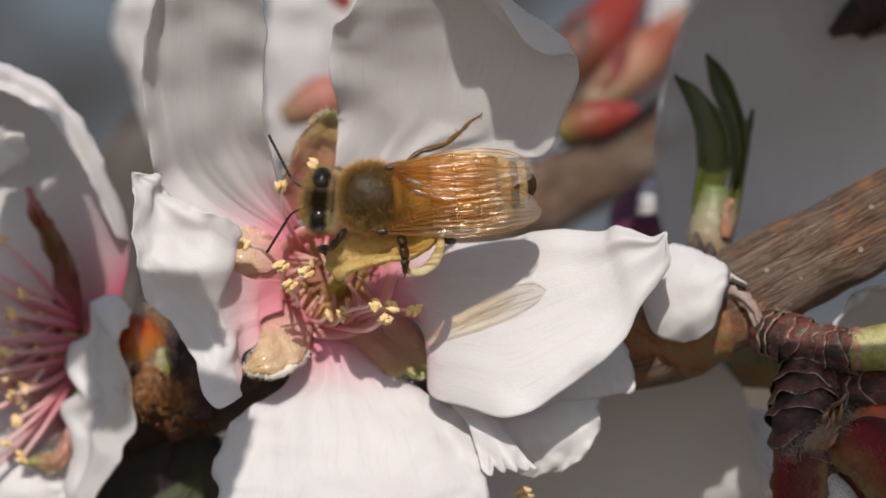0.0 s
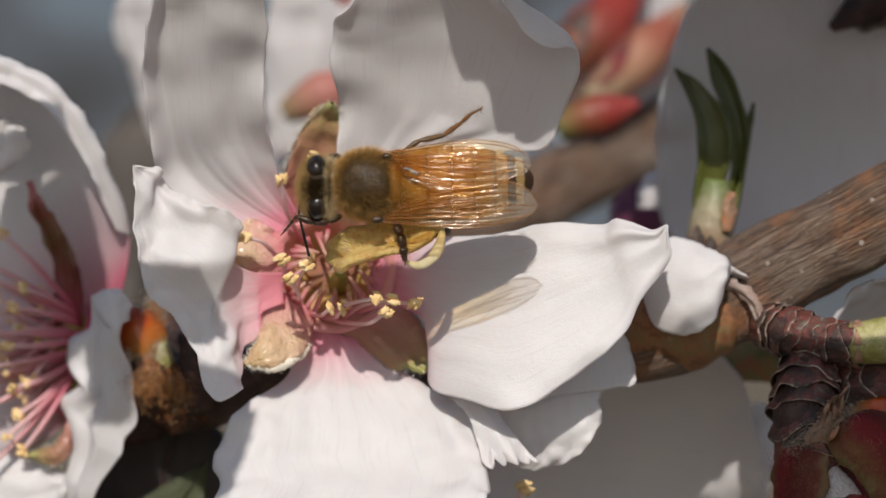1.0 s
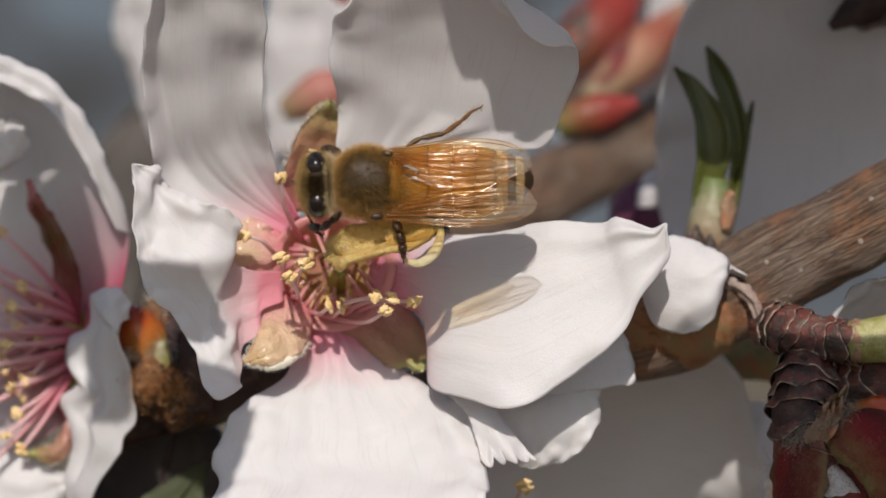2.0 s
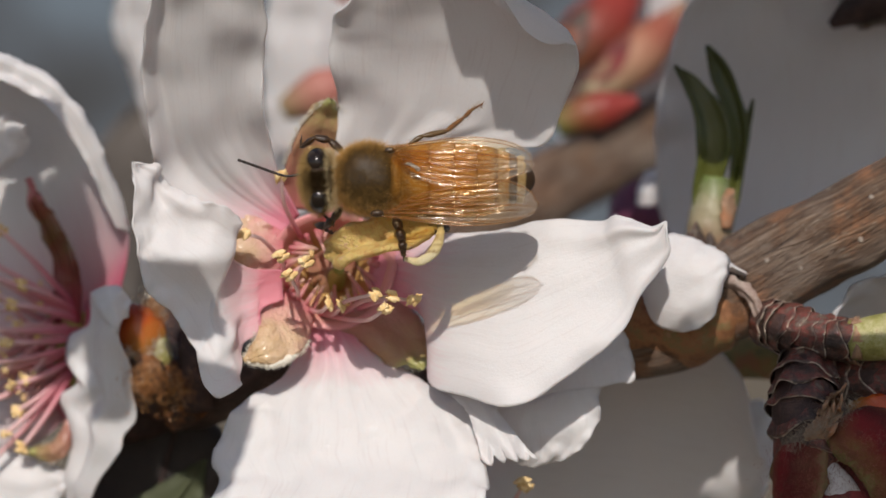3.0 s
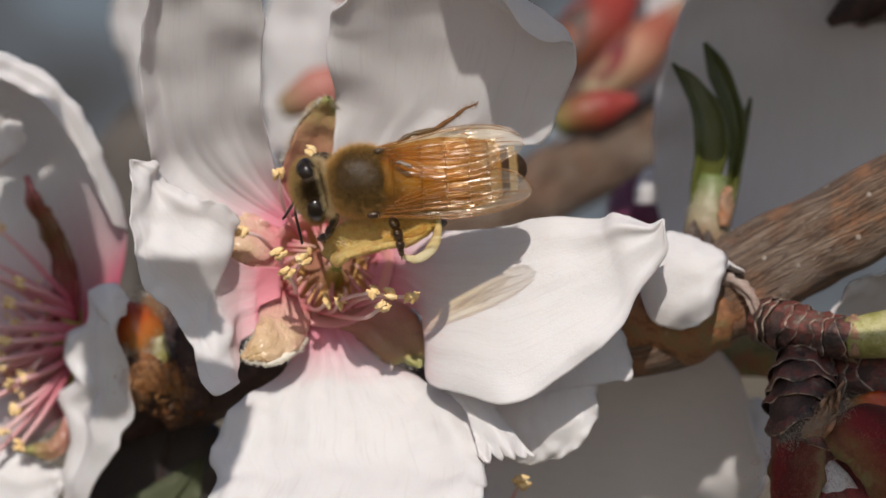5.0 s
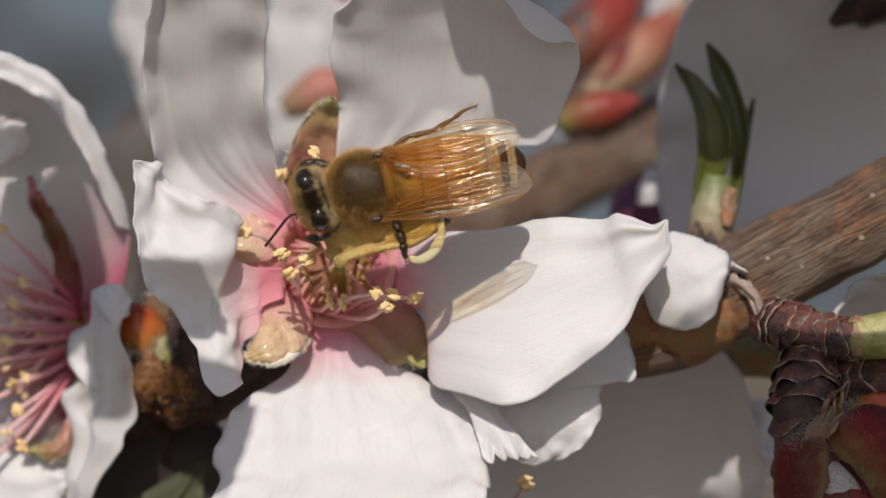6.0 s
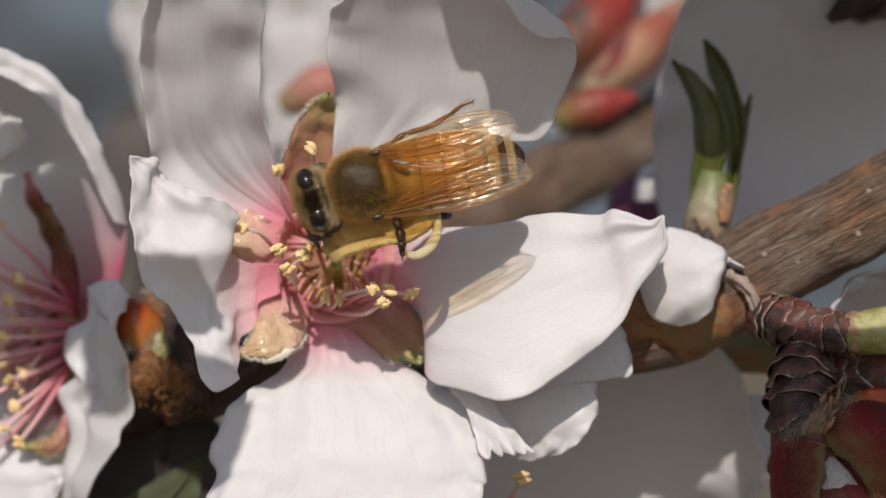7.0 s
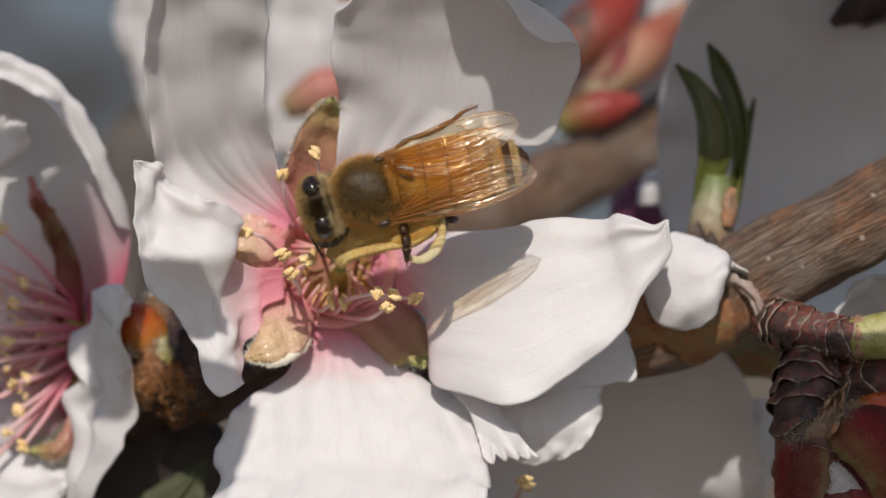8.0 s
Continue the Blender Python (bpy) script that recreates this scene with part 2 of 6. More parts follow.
SEPAL = wet_flesh("sepal_flesh", [(0.0, (0.78, 0.28, 0.30)), (0.28, (0.84, 0.50, 0.42)), (0.55, (0.84, 0.62, 0.42)), (0.95, (0.72, 0.52, 0.28))])
SEPAL_BROWN = lengthwise("sepal_brown", [(0.0, (0.60, 0.22, 0.20)), (0.4, (0.46, 0.22, 0.15)), (0.75, (0.46, 0.29, 0.15)), (0.95, (0.44, 0.43, 0.15))], 0.33, 0.5, 0.3, 0.2, coat=0.4)
SEPAL_CREAM = mottled("sepal_cream", [(0.32, (0.50, 0.24, 0.07)), (0.41, (0.76, 0.48, 0.17)), (0.56, (0.80, 0.62, 0.22)), (0.68, (0.76, 0.46, 0.30))], 1.8, 0.42, 0.3, through=0.3)
SEPAL_RED = lengthwise("sepal_red", [(0.0, (0.26, 0.03, 0.045)), (0.35, (0.20, 0.045, 0.035)), (0.6, (0.17, 0.09, 0.035)), (0.82, (0.26, 0.08, 0.05)), (1.0, (0.56, 0.18, 0.20))], 0.38, 0.7, 0.25, 0.1, coat=0.2)
DOWN_TAN = mottled("tan_down", [(0.0, (0.30, 0.24, 0.18)), (1.0, (0.46, 0.38, 0.29))], rough=0.8)
TAN_SCALE = mottled("tan_bract", [(0.32, (0.22, 0.10, 0.05)), (0.5, (0.44, 0.28, 0.18)), (0.62, (0.52, 0.22, 0.10)), (0.75, (0.56, 0.46, 0.36))], 0.8, 0.5, 0.2, through=0.2)
FUZZ_BROWN = mottled("brown_fuzz", [(0.32, (0.20, 0.075, 0.022)), (0.52, (0.48, 0.23, 0.08)), (0.72, (0.66, 0.52, 0.40))], 1.2, rough=0.8)
VELVET = mottled("red_velvet", [(0.35, (0.16, 0.03, 0.025)), (0.6, (0.30, 0.10, 0.07)), (0.8, (0.44, 0.30, 0.20))], 1.2, rough=0.8)
DOWN = mottled("white_down", [(0.0, (0.66, 0.60, 0.50)), (1.0, (0.80, 0.76, 0.66))], rough=0.8)
CUP = lengthwise("cup_flesh", [(0.0, (0.42, 0.36, 0.07)), (0.3, (0.72, 0.44, 0.18)), (0.6, (0.84, 0.46, 0.34)), (1.0, (0.84, 0.36, 0.38))], 0.4, 0.3, 0.05, 0.2)
FILAMENT = lengthwise("filament_pink", [(0.0, (0.80, 0.24, 0.30)), (0.5, (0.88, 0.54, 0.54)), (1.0, (0.92, 0.78, 0.73))], 0.3, 0.1, 0.02, 0.4)
FILAMENT_DEEP = lengthwise("filament_rose", [(0.0, (0.78, 0.26, 0.30)), (0.5, (0.86, 0.46, 0.44)), (1.0, (0.88, 0.64, 0.50))], 0.3, 0.2, 0.02, 0.4)
CUP_RED = lengthwise("cup_red", [(0.0, (0.22, 0.04, 0.04)), (0.6, (0.34, 0.04, 0.07)), (1.0, (0.58, 0.10, 0.18))], 0.35, 0.4, 0.2, 0.15)
FILAMENT_RED = lengthwise("filament_red", [(0.0, (0.50, 0.05, 0.10)), (0.35, (0.72, 0.24, 0.30)), (1.0, (0.88, 0.64, 0.62))], 0.3, 0.1, 0.02, 0.3)
ANTHER = mottled("anther_pollen", [(0.25, (0.54, 0.30, 0.10)), (0.48, (0.80, 0.56, 0.26)), (0.7, (0.88, 0.74, 0.48))], 3.0, 0.75, 0.05, 0.2)
PISTIL = lengthwise("pistil_green", [(0.0, (0.35, 0.36, 0.08)), (1.0, (0.62, 0.55, 0.16))], 0.5, 0.2, 0.05, 0.2)
BUD_CRIMSON = mottled("bud_crimson", [(0.26, (0.30, 0.30, 0.10)), (0.38, (0.24, 0.09, 0.04)), (0.47, (0.10, 0.016, 0.014)), (0.56, (0.24, 0.026, 0.028)), (0.66, (0.10, 0.028, 0.020)), (0.80, (0.30, 0.17, 0.10))], 1.4, 0.6, 0.16, stretch=(4.0, 1.2, 1.0), uv=True, sheen=0.15)


def velvet_sepal():
    k = Nodes("bud_sepal")
    n, g = k.noise(0.9, 4.0, 0.65), k.noise(9.0, 3.0, 0.6)
    pos = k.math("ADD", k.axis(0), k.math("MULTIPLY", k.math("SUBTRACT", n, 0.5), 0.5))
    col = k.ramp(pos, [(0.0, (0.20, 0.18, 0.07)), (0.12, (0.20, 0.09, 0.04)), (0.34, (0.20, 0.020, 0.022)), (0.62, (0.10, 0.018, 0.016)), (0.88, (0.15, 0.05, 0.03)), (1.0, (0.26, 0.20, 0.10))])
    col = k.mix(k.math("MULTIPLY", k.axis(0, k.ramp(n, [(0.50, (0, 0, 0)), (0.66, (1, 1, 1))])), 0.45), col, (0.11, 0.055, 0.035))
    col = k.mix(k.math("MULTIPLY", g, 0.35), col, (0.5, 0.4, 0.35), "MULTIPLY")
    return k.surface(col, 0.75, k.bump(k.math("ADD", n, k.math("MULTIPLY", g, 0.4)), 0.3, 0.8), spec=0.15)


BUD_SEPAL = velvet_sepal()
HUSK = mottled("husk_brown", [(0.36, (0.010, 0.007, 0.006)), (0.48, (0.06, 0.022, 0.008)), (0.60, (0.24, 0.085, 0.016)), (0.76, (0.34, 0.24, 0.16))], 0.8, 0.4, 0.35, fine=5.0)
MOSSY = mottled("mossy_bark", [(0.3, (0.10, 0.07, 0.03)), (0.46, (0.28, 0.24, 0.09)), (0.56, (0.36, 0.15, 0.07)), (0.75, (0.42, 0.34, 0.17))], 0.7, 0.55, 0.3)
CREAM = mottled("cream_flesh", [(0.3, (0.66, 0.56, 0.30)), (0.6, (0.82, 0.74, 0.50)), (0.8, (0.80, 0.60, 0.40))], 0.9, 0.45, 0.06, through=0.3)
STALK = lengthwise("stalk_cream", [(0.0, (0.22, 0.11, 0.06)), (0.25, (0.30, 0.22, 0.14)), (0.6, (0.32, 0.29, 0.18)), (1.0, (0.13, 0.18, 0.05))], 0.45, 0.5, 0.1)


def crackle(k, scale, stretch=(1.0, 1.0, 1.0)):
    """Thin pale cracks between plates."""
    n = k.add("ShaderNodeTexVoronoi")
    n.feature = "DISTANCE_TO_EDGE"
    n.inputs["Scale"].default_value = scale
    warp = k.add("ShaderNodeTexNoise")
    warp.inputs["Scale"].default_value = 1.2
    k.link(k.mm, warp.inputs["Vector"])
    v = k.add("ShaderNodeVectorMath", operation="MULTIPLY_ADD")
    k.link(warp.outputs["Color"], v.inputs[0])
    v.inputs[1].default_value = (1.4, 1.4, 1.4)
    k.link(k.mm, v.inputs[2])
    w = k.add("ShaderNodeVectorMath", operation="MULTIPLY")
    k.link(v.outputs[0], w.inputs[0])
    w.inputs[1].default_value = stretch
    k.link(w.outputs[0], n.inputs["Vector"])
    return k.axis(0, k.ramp(n.outputs["Distance"], [(0.012, (1, 1, 1)), (0.05, (0, 0, 0))]))


SPUR = mottled("spur_bark", [(0.25, (0.012, 0.007, 0.006)), (0.5, (0.040, 0.018, 0.015)), (0.72, (0.12, 0.065, 0.05))], 0.9, 0.5, 0.25, 0.45)


def scale_material():
    k = Nodes("scale_brown")
    side = k.math("POWER", k.math("ABSOLUTE", k.math("SUBTRACT", k.math("MULTIPLY", k.axis(0), 2.0), 1.0)), 26.0)
    end = k.math("POWER", k.axis(1), 30.0)
    rag = k.noise(2.4, 4.0)
    crack = crackle(k, 0.42, (1.0, 1.0, 1.5))
    lumps = k.noise(2.6, 4.0, 0.65)
    edge = k.math("GREATER_THAN", k.math("ADD", k.math("MAXIMUM", side, end), k.math("MULTIPLY", rag, 0.7)), 1.0)
    n = k.noise(0.9, 5.0, 0.65)
    col = k.ramp(n, [(0.3, (0.020, 0.013, 0.010)), (0.42, (0.06, 0.040, 0.030)), (0.52, (0.085, 0.055, 0.042)), (0.57, (0.15, 0.035, 0.026)), (0.61, (0.10, 0.06, 0.045)), (0.67, (0.15, 0.11, 0.08)), (0.76, (0.24, 0.19, 0.14))])
    col = k.mix(k.math("MULTIPLY", edge, 0.22), col, (0.34, 0.26, 0.19))
    col = k.mix(k.math("MULTIPLY", crack, k.math("MULTIPLY", lumps, 0.6)), col, (0.46, 0.38, 0.29))
    return k.surface(col, k.math("ADD", 0.25, k.math("MULTIPLY", lumps, 0.4)), k.bump(k.math("ADD", n, k.math("ADD", lumps, k.math("ADD", k.math("MULTIPLY", crack, 0.5), k.math("MULTIPLY", k.noise(8.0, 3.0), 0.3)))), 0.2, 0.85))


SCALE_BROWN = scale_material()


def ring_scale_material():
    """Dark maroon scars, streaked along the twig, with a pale ragged lip."""
    k = Nodes("ring_scale")
    rag = k.noise(3.5, 4.0, 0.7)
    streak = k.noise(5.0, 4.0, 0.65, k.uv, (9.0, 0.8, 1.0))
    patch = k.noise(0.8, 4.0, 0.6)
    col = k.ramp(patch, [(0.34, (0.022, 0.014, 0.012)), (0.43, (0.046, 0.026, 0.021)), (0.51, (0.090, 0.036, 0.027)), (0.56, (0.17, 0.034, 0.026)), (0.61, (0.070, 0.044, 0.034)), (0.70, (0.22, 0.16, 0.12))])
    col = k.mix(k.math("MULTIPLY", k.axis(0, k.ramp(streak, [(0.52, (0, 0, 0)), (0.70, (1, 1, 1))])), 0.5), col, (0.24, 0.15, 0.11))
    lip = k.axis(0, k.ramp(k.math("ADD", k.axis(1), k.math("MULTIPLY", k.math("SUBTRACT", rag, 0.5), 0.14)), [(0.93, (0, 0, 0)), (0.97, (1, 1, 1))]))
    col = k.mix(k.math("MULTIPLY", lip, k.axis(0, k.ramp(k.noise(1.6, 3.0), [(0.38, (0.12, 0.12, 0.12)), (0.56, (0.95, 0.95, 0.95))]))), col, (0.50, 0.41, 0.32))
    relief = k.math("ADD", k.math("MULTIPLY", streak, 0.7), k.math("ADD", rag, k.math("MULTIPLY", k.noise(9.0, 3.0), 0.4)))
    return k.surface(col, k.math("ADD", 0.28, k.math("MULTIPLY", rag, 0.25)), k.bump(relief, 0.16, 0.8), spec=0.45, coat=0.15)


RING_SCALE = ring_scale_material()
BUD_RED = lengthwise("bud_red", [(0.0, (0.20, 0.20, 0.06)), (0.3, (0.26, 0.09, 0.04)), (0.6, (0.30, 0.04, 0.03)), (1.0, (0.36, 0.06, 0.05))], 0.45, 0.5, 0.1, 0.1)
BUD_PINK = lengthwise("bud_pink", [(0.0, (0.30, 0.24, 0.12)), (0.4, (0.50, 0.22, 0.17)), (1.0, (0.52, 0.16, 0.14))], 0.5, 0.4, 0.1, 0.2)
BUD_DEEP = lengthwise("bud_deep_red", [(0.0, (0.14, 0.10, 0.04)), (0.35, (0.20, 0.05, 0.03)), (0.7, (0.30, 0.035, 0.025)), (1.0, (0.28, 0.05, 0.04))], 0.5, 0.5, 0.1, 0.05)
BUD_TAN = lengthwise("bud_tan_red", [(0.0, (0.28, 0.22, 0.13)), (0.4, (0.40, 0.20, 0.12)), (0.7, (0.32, 0.08, 0.05)), (1.0, (0.40, 0.26, 0.17))], 0.5, 0.6, 0.1, 0.05)
BUD_ORANGE = lengthwise("bud_orange", [(0.0, (0.12, 0.06, 0.03)), (0.3, (0.40, 0.17, 0.04)), (0.55, (0.50, 0.10, 0.015)), (1.0, (0.44, 0.035, 0.015))], 0.24, 0.45, 0.1, 0.15, coat=0.2)
BUD_GREEN = mottled("bud_green", [(0.25, (0.17, 0.16, 0.04)), (0.46, (0.34, 0.32, 0.10)), (0.60, (0.50, 0.46, 0.24)), (0.74, (0.36, 0.20, 0.08))], 0.9, 0.45, 0.15, through=0.1)
LEAF = lengthwise("leaf_green", [(0.0, (0.27, 0.24, 0.15)), (0.13, (0.21, 0.21, 0.09)), (0.24, (0.095, 0.108, 0.020)), (1.0, (0.066, 0.070, 0.016))], 0.3, 0.12, 0.15, 0.10, coat=0.2)
# dark leaf, taken nearly to black to stand in for its deep shade
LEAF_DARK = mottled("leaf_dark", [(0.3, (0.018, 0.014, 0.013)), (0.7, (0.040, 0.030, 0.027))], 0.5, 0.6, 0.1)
LEAF_PALE = mottled("leaf_pale", [(0.3, (0.05, 0.058, 0.026)), (0.7, (0.085, 0.095, 0.045))], 0.5, 0.6, 0.1, through=0.1)
# grey-brown base colour that carries the shade on a far petal
PETAL_SHADED = mottled("petal_shaded", [(0.3, (0.125, 0.11, 0.10)), (0.7, (0.19, 0.165, 0.15))], 0.15, 0.7, 0.2)
PURPLE = mottled("calyx_purple", [(0.3, (0.10, 0.02, 0.05)), (0.7, (0.20, 0.05, 0.10))], 0.6, 0.5, 0.1)


def bark_material(name, warm=0.6, pale=0.5):
    k = Nodes(name)
    fib = k.noise(7.0, 6.0, 0.7, k.uv, (8.0, 1.2, 1.0))
    fine = k.noise(7.0, 4.0, 0.65, k.uv, (20.0, 5.0, 1.0))
    big = k.noise(0.30, 5.0, 0.65)
    col = k.ramp(fib, [(0.34, (0.036, 0.021, 0.014)), (0.45, (0.130, 0.078, 0.050)), (0.57, (0.190, 0.122, 0.080)), (0.70, (0.38, 0.30, 0.23))])
    col = k.mix(k.math("MULTIPLY", k.axis(0, k.ramp(big, [(0.5, (0, 0, 0)), (0.68, (1, 1, 1))])), 0.6), col, (0.27, 0.22, 0.18))
    col = k.mix(k.math("MULTIPLY", k.axis(0, k.ramp(big, [(0.36, (1, 1, 1)), (0.49, (0, 0, 0))])), warm * 0.8), col, (0.38, 0.17, 0.08))
    flake = k.axis(0, k.ramp(fine, [(0.60, (0, 0, 0)), (0.70, (1, 1, 1))]))
    col = k.mix(k.math("MULTIPLY", flake, pale * 0.8), col, (0.54, 0.46, 0.37))
    # long dark cracks that wander along the limb
    warp = k.add("ShaderNodeVectorMath", operation="MULTIPLY_ADD")
    wobble = k.add("ShaderNodeTexNoise")
    wobble.inputs["Scale"].default_value = 14.0
    k.link(k.uv, wobble.inputs["Vector"])
    k.link(wobble.outputs["Color"], warp.inputs[0])
    warp.inputs[1].default_value = (0.022, 0.05, 0.0)
    k.link(k.uv, warp.inputs[2])
    long = k.add("ShaderNodeVectorMath", operation="MULTIPLY")
    k.link(warp.outputs[0], long.inputs[0])
    long.inputs[1].default_value = (58.0, 9.0, 1.0)
    v = k.add("ShaderNodeTexVoronoi")
    v.feature = "DISTANCE_TO_EDGE"
    v.inputs["Scale"].default_value = 1.0
    k.link(long.outputs[0], v.inputs["Vector"])
    crack = k.axis(0, k.ramp(v.outputs["Distance"], [(0.015, (1, 1, 1)), (0.08, (0, 0, 0))]))
    col = k.mix(k.math("MULTIPLY", crack, k.math("MULTIPLY", fine, 1.1)), col, (0.050, 0.028, 0.018))
    lentil = k.axis(0, k.ramp(k.cells(0.62), [(0.07, (1, 1, 1)), (0.12, (0, 0, 0))]))
    col = k.mix(k.math("MULTIPLY", lentil, 0.7), col, (0.52, 0.45, 0.38))
    relief = k.math("ADD", k.math("MULTIPLY", fib, 1.0), k.math("ADD", k.math("MULTIPLY", fine, 0.5), k.math("ADD", k.math("MULTIPLY", big, 0.8), k.math("MULTIPLY", lentil, 0.4))))
    relief = k.math("SUBTRACT", relief, k.math("MULTIPLY", crack, 0.22))
    return k.surface(col, 0.5, k.bump(relief, 0.32, 0.9), spec=0.4)


BARK = bark_material("branch_bark", 0.9, 0.6)
NODE_BARK = mottled("node_bark", [(0.34, (0.07, 0.035, 0.018)), (0.43, (0.22, 0.10, 0.045)), (0.50, (0.36, 0.16, 0.07)), (0.55, (0.22, 0.17, 0.07)), (0.60, (0.38, 0.20, 0.11)), (0.68, (0.48, 0.37, 0.28))], 0.45, 0.45, 0.35)
SHEATH = mottled("papery_sheath", [(0.3, (0.36, 0.22, 0.17)), (0.52, (0.56, 0.44, 0.38)), (0.72, (0.68, 0.60, 0.54))], 1.5, 0.5, 0.15, through=0.4)
BARK_FAR = bark_material("far_bark", 0.2, 0.2)

# the honeybee
CHITIN = mottled("chitin_black", [(0.3, (0.010, 0.006, 0.004)), (0.7, (0.028, 0.015, 0.009))], 2.0, 0.42, 0.03, 0.5, fine=30.0)
HEAD_SKIN = mottled("head_brown", [(0.3, (0.012, 0.007, 0.004)), (0.7, (0.045, 0.026, 0.012))], 3.0, 0.65, 0.03, 0.2, fine=30.0)
EYE = mottled("eye_black", [(0.3, (0.006, 0.004, 0.003)), (0.7, (0.020, 0.012, 0.008))], 3.0, 0.22, 0.01, 0.45, fine=45.0)
CUTICLE = mottled("thorax_cuticle", [(0.3, (0.030, 0.018, 0.007)), (0.7, (0.085, 0.050, 0.018))], 3.0, 0.38, 0.04, 0.5, fine=25.0)
LEG = mottled("leg_brown", [(0.3, (0.018, 0.010, 0.006)), (0.7, (0.060, 0.030, 0.014))], 3.0, 0.35, 0.03, 0.5, fine=25.0)
LEG_OLIVE = mottled("leg_olive", [(0.3, (0.05, 0.030, 0.012)), (0.7, (0.17, 0.105, 0.045))], 3.0, 0.35, 0.03, 0.5, fine=25.0)
LEG_AMBER = mottled("leg_amber", [(0.3, (0.08, 0.032, 0.012)), (0.7, (0.30, 0.135, 0.045))], 3.0, 0.35, 0.03, 0.5, fine=25.0)


def fur_material(name, a, b):
    k = Nodes(name)
    col = k.mix(k.random(True), a, b)
    return k.surface(col, 0.55, spec=0.3, through=0.35)


ROOT_PEARL = mottled("wing_root_pearl", [(0.35, (0.40, 0.28, 0.18)), (0.65, (0.72, 0.64, 0.56))], 5.0, 0.25, 0.05, 0.7, through=0.3, fine=20.0)
FUR_GOLD = fur_material("fur_gold", (0.50, 0.27, 0.07), (0.80, 0.50, 0.18))
FUR_BROWN = fur_material("fur_brown", (0.19, 0.105, 0.03), (0.40, 0.23, 0.07))
FUR_DISC = fur_material("fur_olive_brown", (0.10, 0.06, 0.018), (0.30, 0.18, 0.055))
FUR_FACE = fur_material("fur_face", (0.30, 0.19, 0.06), (0.56, 0.38, 0.15))
FUR_DARK = fur_material("fur_dark", (0.03, 0.018, 0.008), (0.12, 0.07, 0.025))
FUR_PALE = fur_material("fur_pale", (0.60, 0.46, 0.24), (0.76, 0.64, 0.40))


def tergite_material(name, front, band, start, rim):
    k = Nodes(name)
    pos = k.math("ADD", k.axis(1), k.math("MULTIPLY", k.math("SUBTRACT", k.noise(1.6, 3.0), 0.5), 0.15))
    col = k.ramp(pos, [(0.0, front), (start, front), (min(start + 0.10, 0.97), band), (0.94, band), (1.0, rim)])
    col = k.mix(k.math("MULTIPLY", k.noise(6.0, 3.0), 0.4), col, (0.6, 0.5, 0.4), "MULTIPLY")
    return k.surface(col, 0.55, k.bump(k.noise(20.0, 2.0), 0.02, 0.6), spec=0.3, through=0.12)


AMBER = tergite_material("tergite_amber", (0.37, 0.165, 0.017), (0.27, 0.115, 0.012), 0.80, (0.27, 0.115, 0.012))
AMBER_LATE = tergite_material("tergite_late_amber", (0.37, 0.17, 0.020), (0.20, 0.085, 0.012), 0.74, (0.20, 0.085, 0.012))
BANDED = tergite_material("tergite_banded", (0.44, 0.24, 0.06), (0.060, 0.028, 0.012), 0.55, (0.40, 0.24, 0.09))
DARK_TIP = tergite_material("tergite_dark", (0.52, 0.36, 0.15), (0.060, 0.033, 0.016), 0.30, (0.12, 0.06, 0.025))


def wing_material():
    k = Nodes("wing_membrane")
    ripple = k.math("ADD", k.noise(5.0, 2.0, 0.5, k.uv, (4.2, 0.6, 1.0)), k.math("MULTIPLY", k.noise(3.0, 2.0), 0.22))
    ripple = k.math("ADD", ripple, k.math("MULTIPLY", k.noise(22.0, 2.0), 0.05))
    nrm = k.bump(ripple, 0.055, 1.0)
    wrinkle = k.noise(5.0, 3.0, 0.6, k.uv, (6.5, 0.9, 1.0))
    outer = k.axis(0, k.ramp(k.axis(1), [(0.55, (0, 0, 0)), (0.85, (1, 1, 1))]))
    grain = k.axis(0, k.ramp(k.noise(16.0, 2.0), [(0.56, (0, 0, 0)), (0.66, (1, 1, 1))]))
    streak = k.axis(0, k.ramp(wrinkle, [(0.55, (0, 0, 0)), (0.61, (1, 1, 1))]))
    shine = k.math("ADD", k.math("ADD", 0.018, k.math("MULTIPLY", streak, 0.10)), k.math("MULTIPLY", k.math("MULTIPLY", outer, grain), 0.16))
    clear = k.add("ShaderNodeBsdfTransparent")
    k.put(clear.inputs[0], k.mix(outer, k.mix(k.noise(0.8, 3.0), (0.985, 0.92, 0.74), (0.97, 0.86, 0.62)), (0.95, 0.90, 0.82)))
    gloss = k.add("ShaderNodeBsdfGlossy")
    gloss.inputs["Roughness"].default_value = 0.17
    k.put(gloss.inputs["Color"], (1.0, 0.88, 0.74, 1))
    k.link(nrm, gloss.inputs["Normal"])
    haze = k.add("ShaderNodeBsdfDiffuse")
    k.put(haze.inputs[0], k.mix(outer, (0.60, 0.40, 0.14), (0.74, 0.66, 0.56)))
    k.link(nrm, haze.inputs["Normal"])
    m1 = k.add("ShaderNodeMixShader")
    k.put(m1.inputs[0], k.math("ADD", 0.01, k.math("MULTIPLY", outer, 0.17)))
    k.link(clear.outputs[0], m1.inputs[1])
    k.link(haze.outputs[0], m1.inputs[2])
    m2 = k.add("ShaderNodeMixShader")
    k.link(shine, m2.inputs[0])
    k.link(m1.outputs[0], m2.inputs[1])
    k.link(gloss.outputs[0], m2.inputs[2])
    k.link(m2.outputs[0], k.out.inputs[0])
    return k.mat


